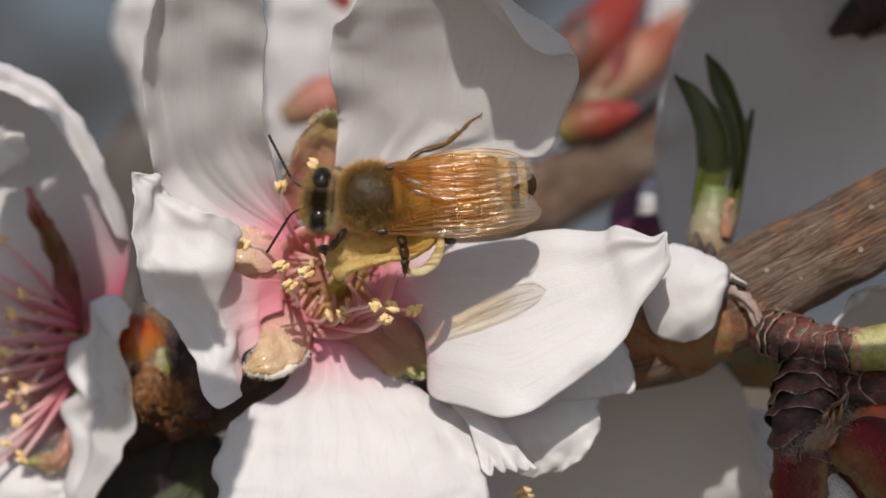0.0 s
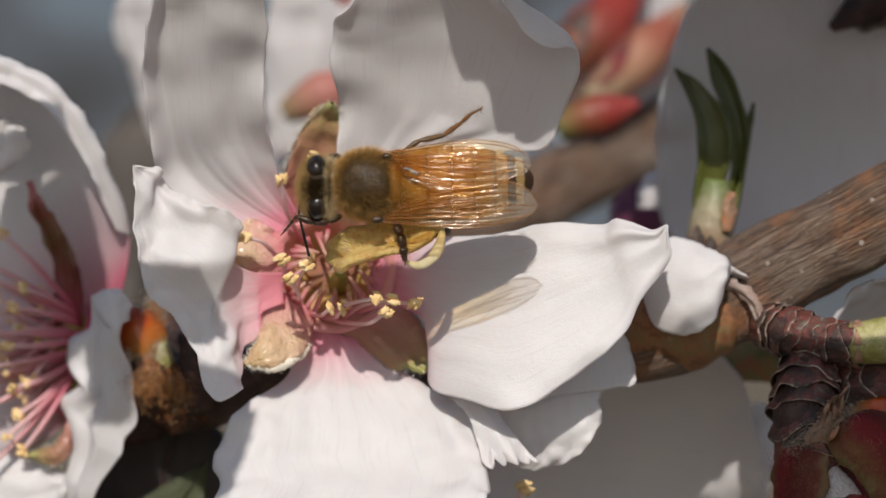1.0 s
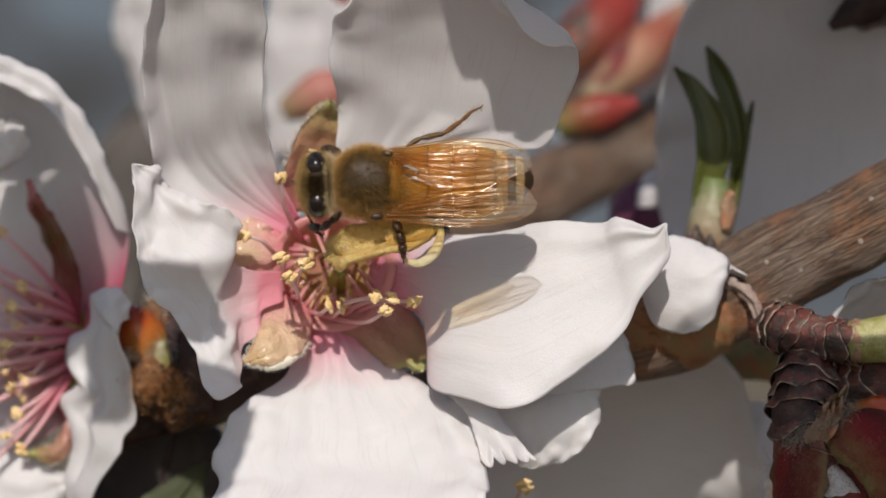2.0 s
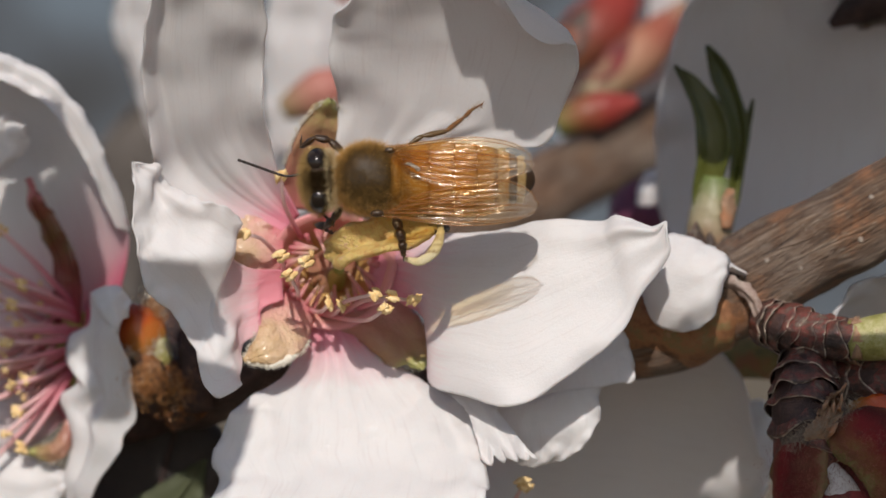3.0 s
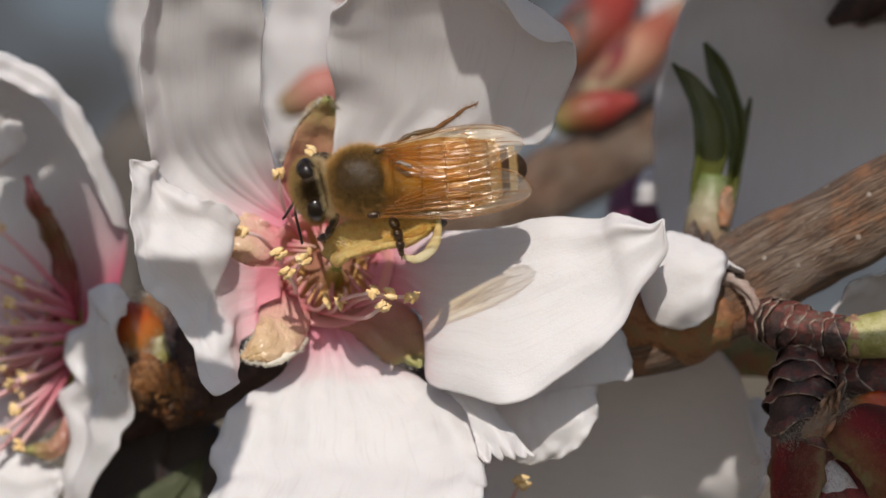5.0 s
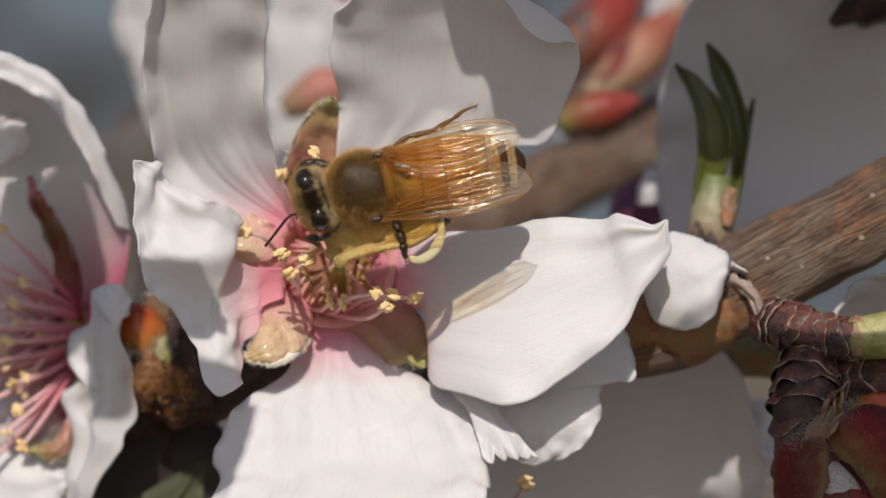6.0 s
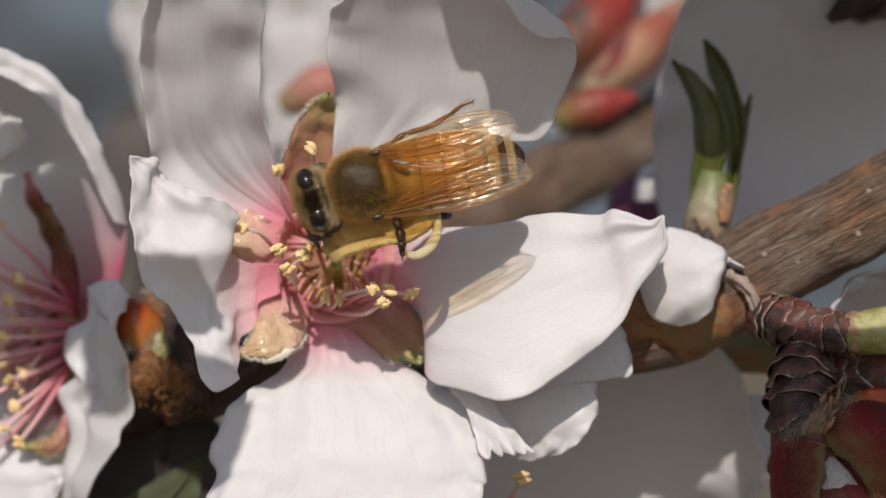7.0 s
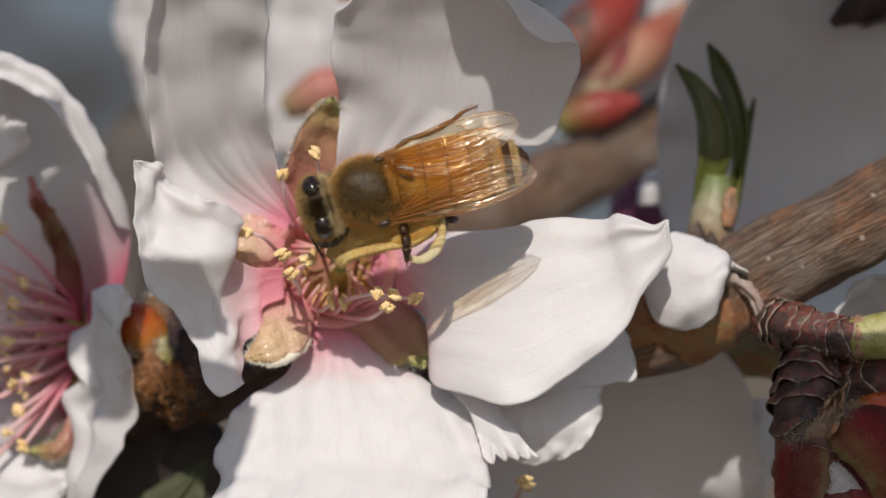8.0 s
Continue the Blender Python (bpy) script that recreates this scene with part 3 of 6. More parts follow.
def vein_material():
    """Glossy amber tubes that let some light through."""
    k = Nodes("vein_amber")
    b = k.add("ShaderNodeBsdfPrincipled")
    k.put(b.inputs["Base Color"], k.mix(k.noise(2.0, 3.0), (0.30, 0.12, 0.025), (0.46, 0.22, 0.06)))
    b.inputs["Roughness"].default_value = 0.2
    b.inputs["Specular IOR Level"].default_value = 0.9
    b.inputs["Coat Weight"].default_value = 1.0
    b.inputs["Coat Roughness"].default_value = 0.07
    clear = k.add("ShaderNodeBsdfTransparent")
    k.put(clear.inputs[0], (0.95, 0.72, 0.42, 1))
    m = k.add("ShaderNodeMixShader")
    m.inputs[0].default_value = 0.6
    k.link(b.outputs[0], m.inputs[1])
    k.link(clear.outputs[0], m.inputs[2])
    k.link(m.outputs[0], k.out.inputs[0])
    return k.mat


VEIN = vein_material()
WING = wing_material()


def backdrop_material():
    k = Nodes("painted_haze_hillside")
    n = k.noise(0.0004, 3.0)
    # the blue-grey haze of distance is put into the base colour
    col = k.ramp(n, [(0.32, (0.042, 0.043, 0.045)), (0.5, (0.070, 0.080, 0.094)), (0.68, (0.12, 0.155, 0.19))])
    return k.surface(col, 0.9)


BACKDROP = backdrop_material()
GROUND = mottled("orchard_soil", [(0.3, (0.13, 0.10, 0.075)), (0.6, (0.16, 0.13, 0.085)), (0.8, (0.22, 0.17, 0.12))], 0.003, 0.9, 20.0, fine=0.05)

# ---- ground and distance ----
bm = bmesh.new()
bmesh.ops.create_grid(bm, x_segments=40, y_segments=40, size=300000)
for v in bm.verts:
    v.co.z = -1500 + 30 * noise.noise(v.co * 0.0003)
tagged(part("ground", bm, GROUND, None), "orchard ground of soil and short grass", "ground", kind="structure").location = C
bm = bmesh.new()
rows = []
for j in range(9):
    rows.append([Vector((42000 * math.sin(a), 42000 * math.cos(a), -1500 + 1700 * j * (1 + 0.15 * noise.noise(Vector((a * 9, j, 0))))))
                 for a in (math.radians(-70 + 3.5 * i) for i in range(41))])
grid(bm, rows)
tagged(part("backdrop", bm, BACKDROP, None), "wooded hillside far off, blue-grey haze painted into its colour", "hillside", kind="structure").location = C

# ---- branches ----
branch = thing("branch", (15.14, 6, -2.57), "brown almond branch with fibrous bark under the blossoms", "branch")
part("limb", tube(bmesh.new(), [(-5.43, 8.5, -10.56), (3.85, 9, -6.94), (11.32, 7, -5.37), (15.78, 6, -3.38), (20.54, 5.25, -0.78), (25.08, 4, 1.79), (30.66, 3, 4.79)],
     [1.5, 1.9, 2.4, 2.85, 2.7, 2.6, 2.6], 44, 110, 0.13, 2.0), BARK, branch)
part("node", tube(bmesh.new(), [(9.85, 7, -5.47), (13.51, 6, -4.84), (16.32, 5.1, -3.58), (18.27, 5.2, -2.39)], [2.25, 2.6, 2.5, 1.2], 40, 60, 0.16, 8.0), NODE_BARK, branch, "orange-brown swollen bark at the node")

part("sheath", blade([(15.38, 3.2, -1.89), (16.39, 2.6, -2.13), (17.35, 2.2, -2.82), (17.91, 2.2, -3.99), (18.03, 2.6, -5.11)], [(15.82, 3.4, -2.75), (16.57, 3, -2.96), (17.08, 2.6, -3.59), (17.4, 2.6, -4.47), (17.68, 2.8, -5.37)], 0.3, 0.2, 0, 14, 20, 40, wave=5), SHEATH, branch, "thin papery sheath at the node", thick=0.05)

far_branch = thing("branch", (12.26, 60.9, 6.50), "smooth grey-brown almond branch out of focus", "branch")
part("limb", tube(bmesh.new(), [(-1.08, 56.1, 0.49), (5.28, 58.5, 2.55), (11.80, 60.9, 6.03), (18.49, 63.3, 9.16), (29.49, 68.1, 15.37)], [3.0, 3.1, 3.0, 2.8, 2.5], 24, 30, 0.08, 9.0), BARK_FAR, far_branch)
for c0, r in (((5.49, 57.9, 2.86), 2.6),):
    part("node", ball(bmesh.new(), c0, (r, r * 1.2, r * 1.2), None, 20, 12, 0.15, r), BARK_FAR, far_branch, "swollen node")

low_twig = thing("twig", (13.98, 10.5, -7.02), "greenish brown twig below the branch", "twig")
part("stem", tube(bmesh.new(), [(9.65, 21.3, -5.77), (14.84, 18.9, -6.46), (18.74, 16, -6.96), (23.03, 14.5, -7.23), (28.02, 13.5, -6.83)], [1.2, 1.5, 1.6, 1.4, 1.3], 20, 40, 0.15, 6.0), MOSSY, low_twig)

dark_twig = thing("twig", (-11.8, 9.5, -8.64), "dark brown twig behind the blossom", "twig")
part("stem", tube(bmesh.new(), [(-22.09, 15.5, -11.81), (-16.62, 13.5, -9.58), (-12.18, 10, -8.33), (-8.74, 8.5, -6.59), (-4.77, 8.5, -8.57)], [1.6, 2.0, 1.9, 1.5, 1.5], 24, 40, 0.25, 3.0), SPUR, dark_twig)


def spur(name, pts, radii, label, rings, seed, lean=0.25):
    """A short fruiting spur: a stack of dark ring scars, each with a thin papery lip."""
    t = thing(name, pts[0], label, "twig")
    part("stem", tube(bmesh.new(), pts, [q * 0.92 for q in radii], 36, 60, 0.10, seed), SPUR, t)
    n = rings * 6
    c = spline(pts, n)
    r = spline([(q, 0, i) for i, q in enumerate(radii)], n)
    rnd = random.Random(seed)
    for i in range(rings):
        first, last = 6 * i, min(6 * i + 8, n)
        d = (c[last] - c[first]).normalized()
        s = d.cross(Vector((0.1, 1, 0.2))).normalized()
        o = s.cross(d)
        step = (c[last] - c[first]).length
        phase, folds = rnd.uniform(0, 6.28), rnd.choice((2, 3, 3, 4))
        tilt = rnd.uniform(-lean, lean)
        rows = []
        for j in range(8):
            f = j / 7
            base = c[first].lerp(c[last], f)
            rad = r[first].x * (1 - f) + r[last].x * f
            row = []
            for q in range(56):
                a = 2 * math.pi * q / 56
                w = Vector((math.cos(a) * 1.3, math.sin(a) * 1.3, i * 1.7 + seed))
                slip = step * (0.45 * noise.noise(w * 1.3) + tilt * math.cos(a - phase) + 0.34 * (abs(math.sin(folds * a / 2 + phase)) - 0.6)) * f
                k = 0.93 + 0.15 * f ** 1.5 + 0.16 * noise.noise(w * 1.6 + Vector((0, 0, f))) - (0.05 if j == 7 else 0)
                row.append(base + d * slip + (s * math.cos(a) + o * math.sin(a)) * rad * k)
            rows.append(row)
        part("bud_scale", grid(bmesh.new(), rows, closed=True), RING_SCALE, t, thick=0.035)
    return t


spur("fruiting_spur", [(18.1, 3.5, -4.7), (19.3, 2, -5.05), (20.95, 1, -5.45), (22.59, 0.5, -5.63)], [1.35, 1.4, 1.25, 1.15], "dark ringed spur with cracked reddish scales on the branch", 8, 11)
spur("fruiting_spur", [(20.82, 3, -5.36), (20.02, 1, -7.78), (20.02, 0, -9.89), (20.64, 0, -12.06)], [1.0, 1.7, 2.1, 2.2], "dark scaly spur that carries a red bud", 8, 23)

# added spur: its dark scales stand in for the black shade here
spur("fruiting_spur", [(21.14, 3, -8.22), (22.63, 2.5, -8.03), (24.75, 2, -7.84), (27.16, 1.5, -7.81)], [1.2, 1.5, 1.5, 1.4], "dark scaly spur added to fill a gap of deep shade", 5, 29)

green_bud = thing("bud", (22.43, 0.5, -5.63), "pale yellow-green bud at the end of the spur", "bud", "buds")
part("body", tube(bmesh.new(), [(22.43, 0.5, -5.63), (23.47, 0.2, -5.49), (25.29, 0, -5.24), (27.15, 0, -5.08)], [1.1, 1.25, 1.3, 0.4], 24, 24, 0.06, 4.0), BUD_GREEN, green_bud)
for q in range(7):
    a = q * 0.9
    o = Vector((0, -math.cos(a), math.sin(a)))
    b0 = Vector((22.53, 0.5, -5.63))
    part("husk", blade([b0 + o * 1.22 + Vector((-0.2, 0, 0)), b0 + o * 1.30 + Vector((0.2, 0, 0)), b0 + o * 1.32 + Vector((0.45, 0, 0))],
                       [b0 + Vector((0, -math.cos(a + 0.8), math.sin(a + 0.8))) * 1.22, b0 + Vector((0.2, -math.cos(a + 0.6) * 1.3, math.sin(a + 0.6) * 1.3)),
                        b0 + o * 1.32 + Vector((0.45, 0, 0))], 0.05, 0.1, 0, q, 6, 6), TAN_SCALE, green_bud, "papery tan husk", thick=0.05)


def bud(pts, radii, label, seed, scales=7, skin=None, scale_skin=None, husk=0.45):
    """A swelling flower bud: a pointed body in overlapping scales, the lower ones brown."""
    t = thing("bud", pts[0], label, "bud", "buds")
    part("body", tube(bmesh.new(), pts, radii, 26, 26, 0.06, seed), skin or BUD_RED, t)
    c = spline(pts, 12)
    r = spline([(q, 0, i) for i, q in enumerate(radii)], 12)
    rnd = random.Random(seed)
    d = (c[12] - c[0]).normalized()
    s = d.cross(Vector((0, 1, 0.1))).normalized()
    o = s.cross(d)
    for i in range(scales):
        mid = i * 2.4 + rnd.uniform(-0.3, 0.3)
        first = int(i * 5 / scales)
        span = max(3, int(12 * husk * rnd.uniform(0.8, 1.2)))
        left, right = [], []
        for j in range(4):
            f = min(first + round(span * j / 3), 12)
            h = (0.8, 0.85, 0.6, 0.06)[j]
            rad = r[f].x * 1.05 + 0.12
            left.append(c[f] + (s * math.sin(mid - h) + o * math.cos(mid - h)) * rad)
            right.append(c[f] + (s * math.sin(mid + h) + o * math.cos(mid + h)) * rad)
        part("bud_scale", blade(left, right, 0.2, 0.2, 0.1, seed + i, 10, 10), (scale_skin or SCALE_BROWN), t, thick=0.12)
    return t


big_bud = bud([(20.81, 1, -11.22), (21.35, 0.5, -13.35), (21.88, 0, -16.08), (22.5, 0, -19.8)], [1.6, 2.8, 3.2, 1.2], "large crimson bud with green-edged sepals and a downy collar", 31, 0, BUD_CRIMSON)
part("sepal", blade([(18.6, -0.2, -11.26), (18.1, 0, -12.52), (18.22, 0, -14.23), (18.63, 0, -17.32)], [(20.74, -1.6, -10.52), (20.58, -2.6, -12.11), (20.4, -2.9, -13.9), (20.36, -2.6, -16.96)], 1.0, 0.25, 0.3, 1, 24, 30, ribs=0.06, comb=9), BUD_SEPAL, big_bud, "crimson sepal with a green edge", thick=0.25)
part("sepal", blade([(20.71, -1.8, -10.51), (20.86, -2.7, -11.34), (22.02, -3, -12.61), (23.51, -2.8, -14.82)], [(23.63, -0.6, -9.28), (25.44, -0.8, -9.82), (26.98, -0.8, -11.05), (28.3, -0.4, -14.18)], 1.2, 0.25, 0.3, 2, 24, 30, ribs=0.06, comb=9), BUD_SEPAL, big_bud, "crimson sepal with a green edge", thick=0.25)
part("petal", blade([(20.55, -2, -12.02), (20.44, -2.3, -13.05), (20.4, -2.4, -15.78)], [(20.92, -2, -11.86), (22.15, -2.3, -13.11), (23.59, -2.4, -15.78)], 0.2, 0.1, 0.2, 3, 12, 14), PETAL_BACK, big_bud, "white petal tip between the sepals", thick=0.12)
part("sepal", blade([(22.19, 0, -9.11), (23.01, -0.6, -8.67), (24.47, -1, -8.42)], [(21.88, 0, -10.35), (23.28, -0.8, -10.28), (25.09, -1, -10.73)], 0.4, 0.4, 0.3, 5, 12, 12), BUD_ORANGE, big_bud, "orange-red scale tip", thick=0.2)
part("bract", blade([(18.97, -1.2, -11.2), (19.29, -1.9, -10.41), (19.91, -2.2, -9.77), (20.46, -2.2, -9.16)], [(20.68, -2, -10.95), (21.02, -2.5, -10.17), (21.34, -2.4, -9.45), (21.35, -2, -8.75)], 0.2, 0.9, 0.2, 6, 26, 26, wave=9, fray=0.35), TAN_SCALE, big_bud, "torn tan bract round the bud", thick=0.12)
bm = bmesh.new()
collar = spline([(18.54, -2, -11.13), (19.3, -2.6, -10.44), (20.33, -2.8, -10.03), (21.46, -2.4, -9.33), (22.27, -1.6, -8.78)], 40)
for q in range(1500):
    p = collar[random.randrange(41)] + Vector((random.gauss(0, 0.25), random.uniform(-0.2, 0.3), random.gauss(0, 0.3)))
    hair(bm, p, Vector((random.uniform(-0.7, 0.9), -0.5, random.uniform(-1.0, 0.5))), random.uniform(0.2, 0.6), 0.011)
part("down", bm, DOWN_TAN, big_bud, "tan down round the base", kind="stuff")
bm = bmesh.new()
for left, right in (((18.3, -1.6, -11.3), (18.6, -1.7, -17.0)), ((20.5, -3.1, -11.0), (20.4, -3.6, -16.9)), ((21.2, -3.5, -10.9), (23.5, -4.0, -14.8)), ((24.5, -2.9, -9.6), (27.6, -2.9, -14.0)), ((19.4, -3.0, -11.2), (19.5, -3.5, -17.0)), ((22.8, -3.5, -10.3), (25.6, -4.0, -14.6))):
    for q in range(900):
        p = Vector(left).lerp(Vector(right), random.random()) + Vector((random.gauss(0, 0.6), random.uniform(-0.35, 0.4), random.gauss(0, 0.3)))
        hair(bm, p, Vector((random.uniform(-0.8, 0.8), -0.7, random.uniform(-1.2, 0.2))), random.uniform(0.15, 0.42), 0.014)
part("velvet", bm, VELVET, big_bud, "short reddish velvet on the sepals", kind="stuff")

open_bud = thing("bud", (-15.47, 9.5, -9.97), "opening bud with orange and green scales in brown husks", "bud", "buds")
part("body", tube(bmesh.new(), [(-15.03, 10, -10.68), (-16.28, 9.25, -8.62), (-17.08, 9, -6.61), (-17.74, 9, -4.95)], [1.2, 1.6, 1.4, 0.6], 24, 24, 0.3, 3.0), HUSK, open_bud)
part("bud_scale", blade([(-17.78, 8.3, -7.07), (-18.55, 8.1, -6.57), (-19.17, 8.1, -5.64), (-19.04, 8.3, -4.53)], [(-16.75, 8.3, -6.58), (-16.2, 8, -5.57), (-16.75, 8, -4.32), (-18.3, 8.25, -3.85)], 0.9, 0.1, 0.3, 1, 18, 18), BUD_ORANGE, open_bud, "glossy orange-red scale", thick=0.3)
part("bud_scale", blade([(-16.32, 8.25, -9.28), (-17.78, 7.8, -8.73), (-18.23, 7.7, -7.6), (-18, 8, -6.56)], [(-15.82, 8.25, -8.95), (-16.03, 7.5, -8.11), (-16.44, 7.6, -7.04), (-17.21, 8, -6.43)], 0.8, 0.3, 0.2, 2, 14, 16), HUSK, open_bud, "brown fuzzy husk scale", thick=0.3)
part("bud_scale", blade([(-14.86, 8.5, -9.73), (-15.94, 7.8, -8.53), (-16.21, 7.9, -7.55)], [(-14.37, 8.5, -9.07), (-14.95, 7.8, -7.87), (-15.78, 7.9, -7.22)], 0.4, 0.3, 0.2, 3, 12, 12), HUSK, open_bud, "brown fuzzy husk scale", thick=0.3)
part("bud_scale", ball(bmesh.new(), (-16.46, 7.8, -6.49), (0.62, 0.5, 1.05), Matrix.Rotation(-0.25, 3, "Y"), 22, 16, 0.25, 3.0), BUD_GREEN, open_bud, "pale green swollen inner scale")
part("bud_scale", blade([(-15, 8.25, -10.04), (-15.33, 7.7, -7.86), (-15.21, 7.8, -5.89), (-14.97, 8, -5.11)], [(-13.54, 8.5, -9.9), (-13.58, 7.9, -7.88), (-14.15, 8, -6.07), (-14.97, 8, -5.11)], 0.6, 0.2, 0, 5, 12, 16), SPUR, open_bud, "dark maroon scale", thick=0.3)
bm = bmesh.new()
for spot, wide, n in (((-17.98, 7.3, -6.72), 0.35, 260), ((-16.81, 7.2, -6.3), 0.5, 320), ((-16.47, 7.6, -3.98), 0.5, 160), ((-16.99, 7.8, -3.42), 0.5, 120), ((-15.81, 7.3, -8.17), 0.4, 90)):
    for q in range(n):
        p = Vector(spot) + Vector((random.gauss(0, wide), random.uniform(0, 0.5), random.gauss(0, wide * 0.7)))
        hair(bm, p, Vector((random.uniform(-1, 1), -0.8, random.uniform(-1, 1))), random.uniform(0.25, 0.6), 0.03)
part("down", bm, DOWN, open_bud, "short white down", kind="stuff")
bm = bmesh.new()
for spot, wide, n in (((-17.12, 6.3, -8.11), 0.65, 1100), ((-16.71, 7.4, -4.07), 0.5, 700), ((-15.41, 6.7, -8.62), 0.5, 600)):
    for q in range(n):
        p = Vector(spot) + Vector((random.gauss(0, wide), random.uniform(0, 0.8), random.gauss(0, wide)))
        hair(bm, p, Vector((random.uniform(-1, 1), -0.7, random.uniform(-1, 1))), random.uniform(0.2, 0.5), 0.03)
part("fuzz", bm, FUZZ_BROWN, open_bud, "matted brown fuzz on the husks", kind="stuff")
bud([(-14.85, 13, -8.86), (-15.82, 12.5, -6.78), (-17.01, 12.5, -5.08), (-17.8, 12.5, -3.55)], [1.6, 1.9, 1.3, 0.3], "brown scaly bud with a downy tip", 47, 9, SPUR, SCALE_BROWN, 0.5)
bud([(7.95, 57.3, 13.15), (10.35, 59.7, 15.16), (13.73, 62.1, 18.6), (16.26, 64.5, 22.13)], [1.2, 2.4, 2.6, 0.8], "red almond bud out of focus behind", 53, 3, BUD_DEEP)
bud([(11.42, 54.9, 11.2), (14.28, 57.3, 13.6), (17.22, 59.7, 16.53), (19.76, 62.1, 19.53)], [1.0, 1.7, 2.0, 0.5], "brownish red bud out of focus behind", 57, 3, BUD_TAN, BUD_CRIMSON)
# made-up bud: a dark backing for the brown shadows between the red buds
bud([(8.86, 58, 9.54), (9.99, 58, 11.13), (11.35, 58, 12.49), (12.26, 58, 13.85)], [1.4, 2.0, 1.8, 0.5], "dark brown bud added as backing between the red buds", 58, 5, SPUR, SCALE_BROWN)
bud([(8.37, 42, 8.45), (9.82, 42, 9.03), (11.89, 42, 9.61), (14.29, 42, 10.27)], [0.9, 1.4, 1.45, 0.4], "small bright red bud before the branch", 59, 0, BUD_RED)
bud([(-12.33, 50.1, 10.03), (-10.59, 50.1, 10.90), (-8.42, 50.1, 11.85), (-6.25, 50.1, 13.07)], [0.8, 1.6, 1.8, 0.4], "pinkish red bud between the petals", 61, 0, BUD_PINK)
bud([(-9.55, 54.9, 21.45), (-8.21, 54.9, 19.89), (-7.09, 54.9, 18.33)], [1.2, 1.4, 0.4], "red bud tip above the pale petals", 63, 0)
bud([(31.68, 14.5, 17.33), (28.22, 14.5, 15.6), (25.72, 15, 14.44), (23.9, 15.5, 13.2)], [2.6, 2.6, 2.0, 0.3], "brown spiky bud scales overhead", 67, 7, SPUR, SCALE_BROWN, 0.6)
bud([(12.6, 30.9, 0.43), (13.37, 30.9, 1.78), (14.15, 30.9, 3.52), (14.92, 30.9, 4.68)], [1.6, 1.9, 1.5, 0.4], "dark purple calyx behind the petals", 71, 2, PURPLE, PURPLE)

# ---- young leaves ----
shoot = thing("leaf_shoot", (16.04, 11.5, 0.2), "young green leaves on a pale stalk", "leaf", "leaves")
part("stalk", tube(bmesh.new(), [(15.94, 11.5, -0.98), (16.04, 11.5, 1.39), (16.28, 11.5, 3.76)], [1.4, 1.35, 0.8], 20, 16, 0.15, 2.0), STALK, shoot)
part("leaf", blade([(15.25, 11.2, 0.51), (14.96, 11, 2.53), (15.17, 10.8, 5.38), (14.97, 10.8, 7.57), (14.45, 11, 9.03), (13.84, 11.25, 10.37)],
                   [(16.33, 11.2, 0.51), (16.4, 11.2, 2.53), (17.07, 10.6, 5.21), (16.97, 10.6, 6.89), (16.3, 10.9, 8.35), (15.12, 11.2, 9.79), (13.84, 11.25, 10.37)], -0.5, 0.15, 0, 1, 16, 34), LEAF, shoot, thick=0.2)
part("leaf", blade([(16.47, 11.8, 0.51), (17.17, 12, 2.89), (17.36, 11.9, 5.94), (16.9, 12, 7.82), (16.11, 12.2, 9.87), (15.89, 12.4, 11.66)],
                   [(17.28, 11.8, 0.68), (17.72, 12, 2.89), (18.3, 11.8, 5.94), (18.15, 11.9, 7.54), (17.66, 12.1, 9.32), (16.77, 12.3, 10.9), (15.89, 12.4, 11.66)], -0.4, 0.15, 0, 2, 16, 34), LEAF, shoot, thick=0.2)
part("leaf", blade([(16.99, 12.2, 0.68), (17.62, 12.3, 3.07), (17.88, 12.2, 5.79), (18.13, 12.3, 7.09), (18.7, 12.5, 8.43)],
                   [(17.4, 12.2, 0.68), (17.89, 12.3, 3.07), (18.35, 12.2, 5.72), (18.57, 12.3, 6.98), (18.7, 12.5, 8.43)], -0.2, 0.1, 0, 3, 12, 24), LEAF, shoot, thick=0.2)
part("bract", blade([(16.5, 10.0, 0.7), (16.45, 9.9, 1.7), (16.7, 10.0, 2.7)], [(17.05, 10.3, 0.6), (17.35, 10.5, 1.8), (17.15, 10.5, 2.9)], 0.2, 0.15, 0.2, 4, 10, 16), TAN_SCALE, shoot, "tan and amber bract", thick=0.12)
for x, z, h in ((14.95, -0.5, 1.3), (15.75, -0.9, 1.1), (16.7, -0.8, 0.8)):
    part("bud_scale", blade([(x - 0.45, 9.9, z), (x - 0.5, 9.7, z + 0.5 * h), (x - 0.1, 9.8, z + h)], [(x + 0.45, 9.8, z), (x + 0.45, 9.6, z + 0.5 * h), (x + 0.15, 9.8, z + h)], 0.25, 0.1, 0.2, 5, 10, 14), SCALE_BROWN, shoot, "dark brown bud scale", thick=0.12)

low_leaf = thing("leaf", (-16.74, 14.5, -15.18), "dark dried leaf under the bud, its shade deepened in the colour", "leaf", "leaves")
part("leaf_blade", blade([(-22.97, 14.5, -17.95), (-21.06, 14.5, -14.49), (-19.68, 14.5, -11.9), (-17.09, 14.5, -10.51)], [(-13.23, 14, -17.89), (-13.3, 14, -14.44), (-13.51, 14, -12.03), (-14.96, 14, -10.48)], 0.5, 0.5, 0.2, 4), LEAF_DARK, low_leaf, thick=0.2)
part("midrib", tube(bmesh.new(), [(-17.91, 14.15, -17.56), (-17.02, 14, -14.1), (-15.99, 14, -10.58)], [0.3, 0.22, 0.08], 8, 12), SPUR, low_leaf)
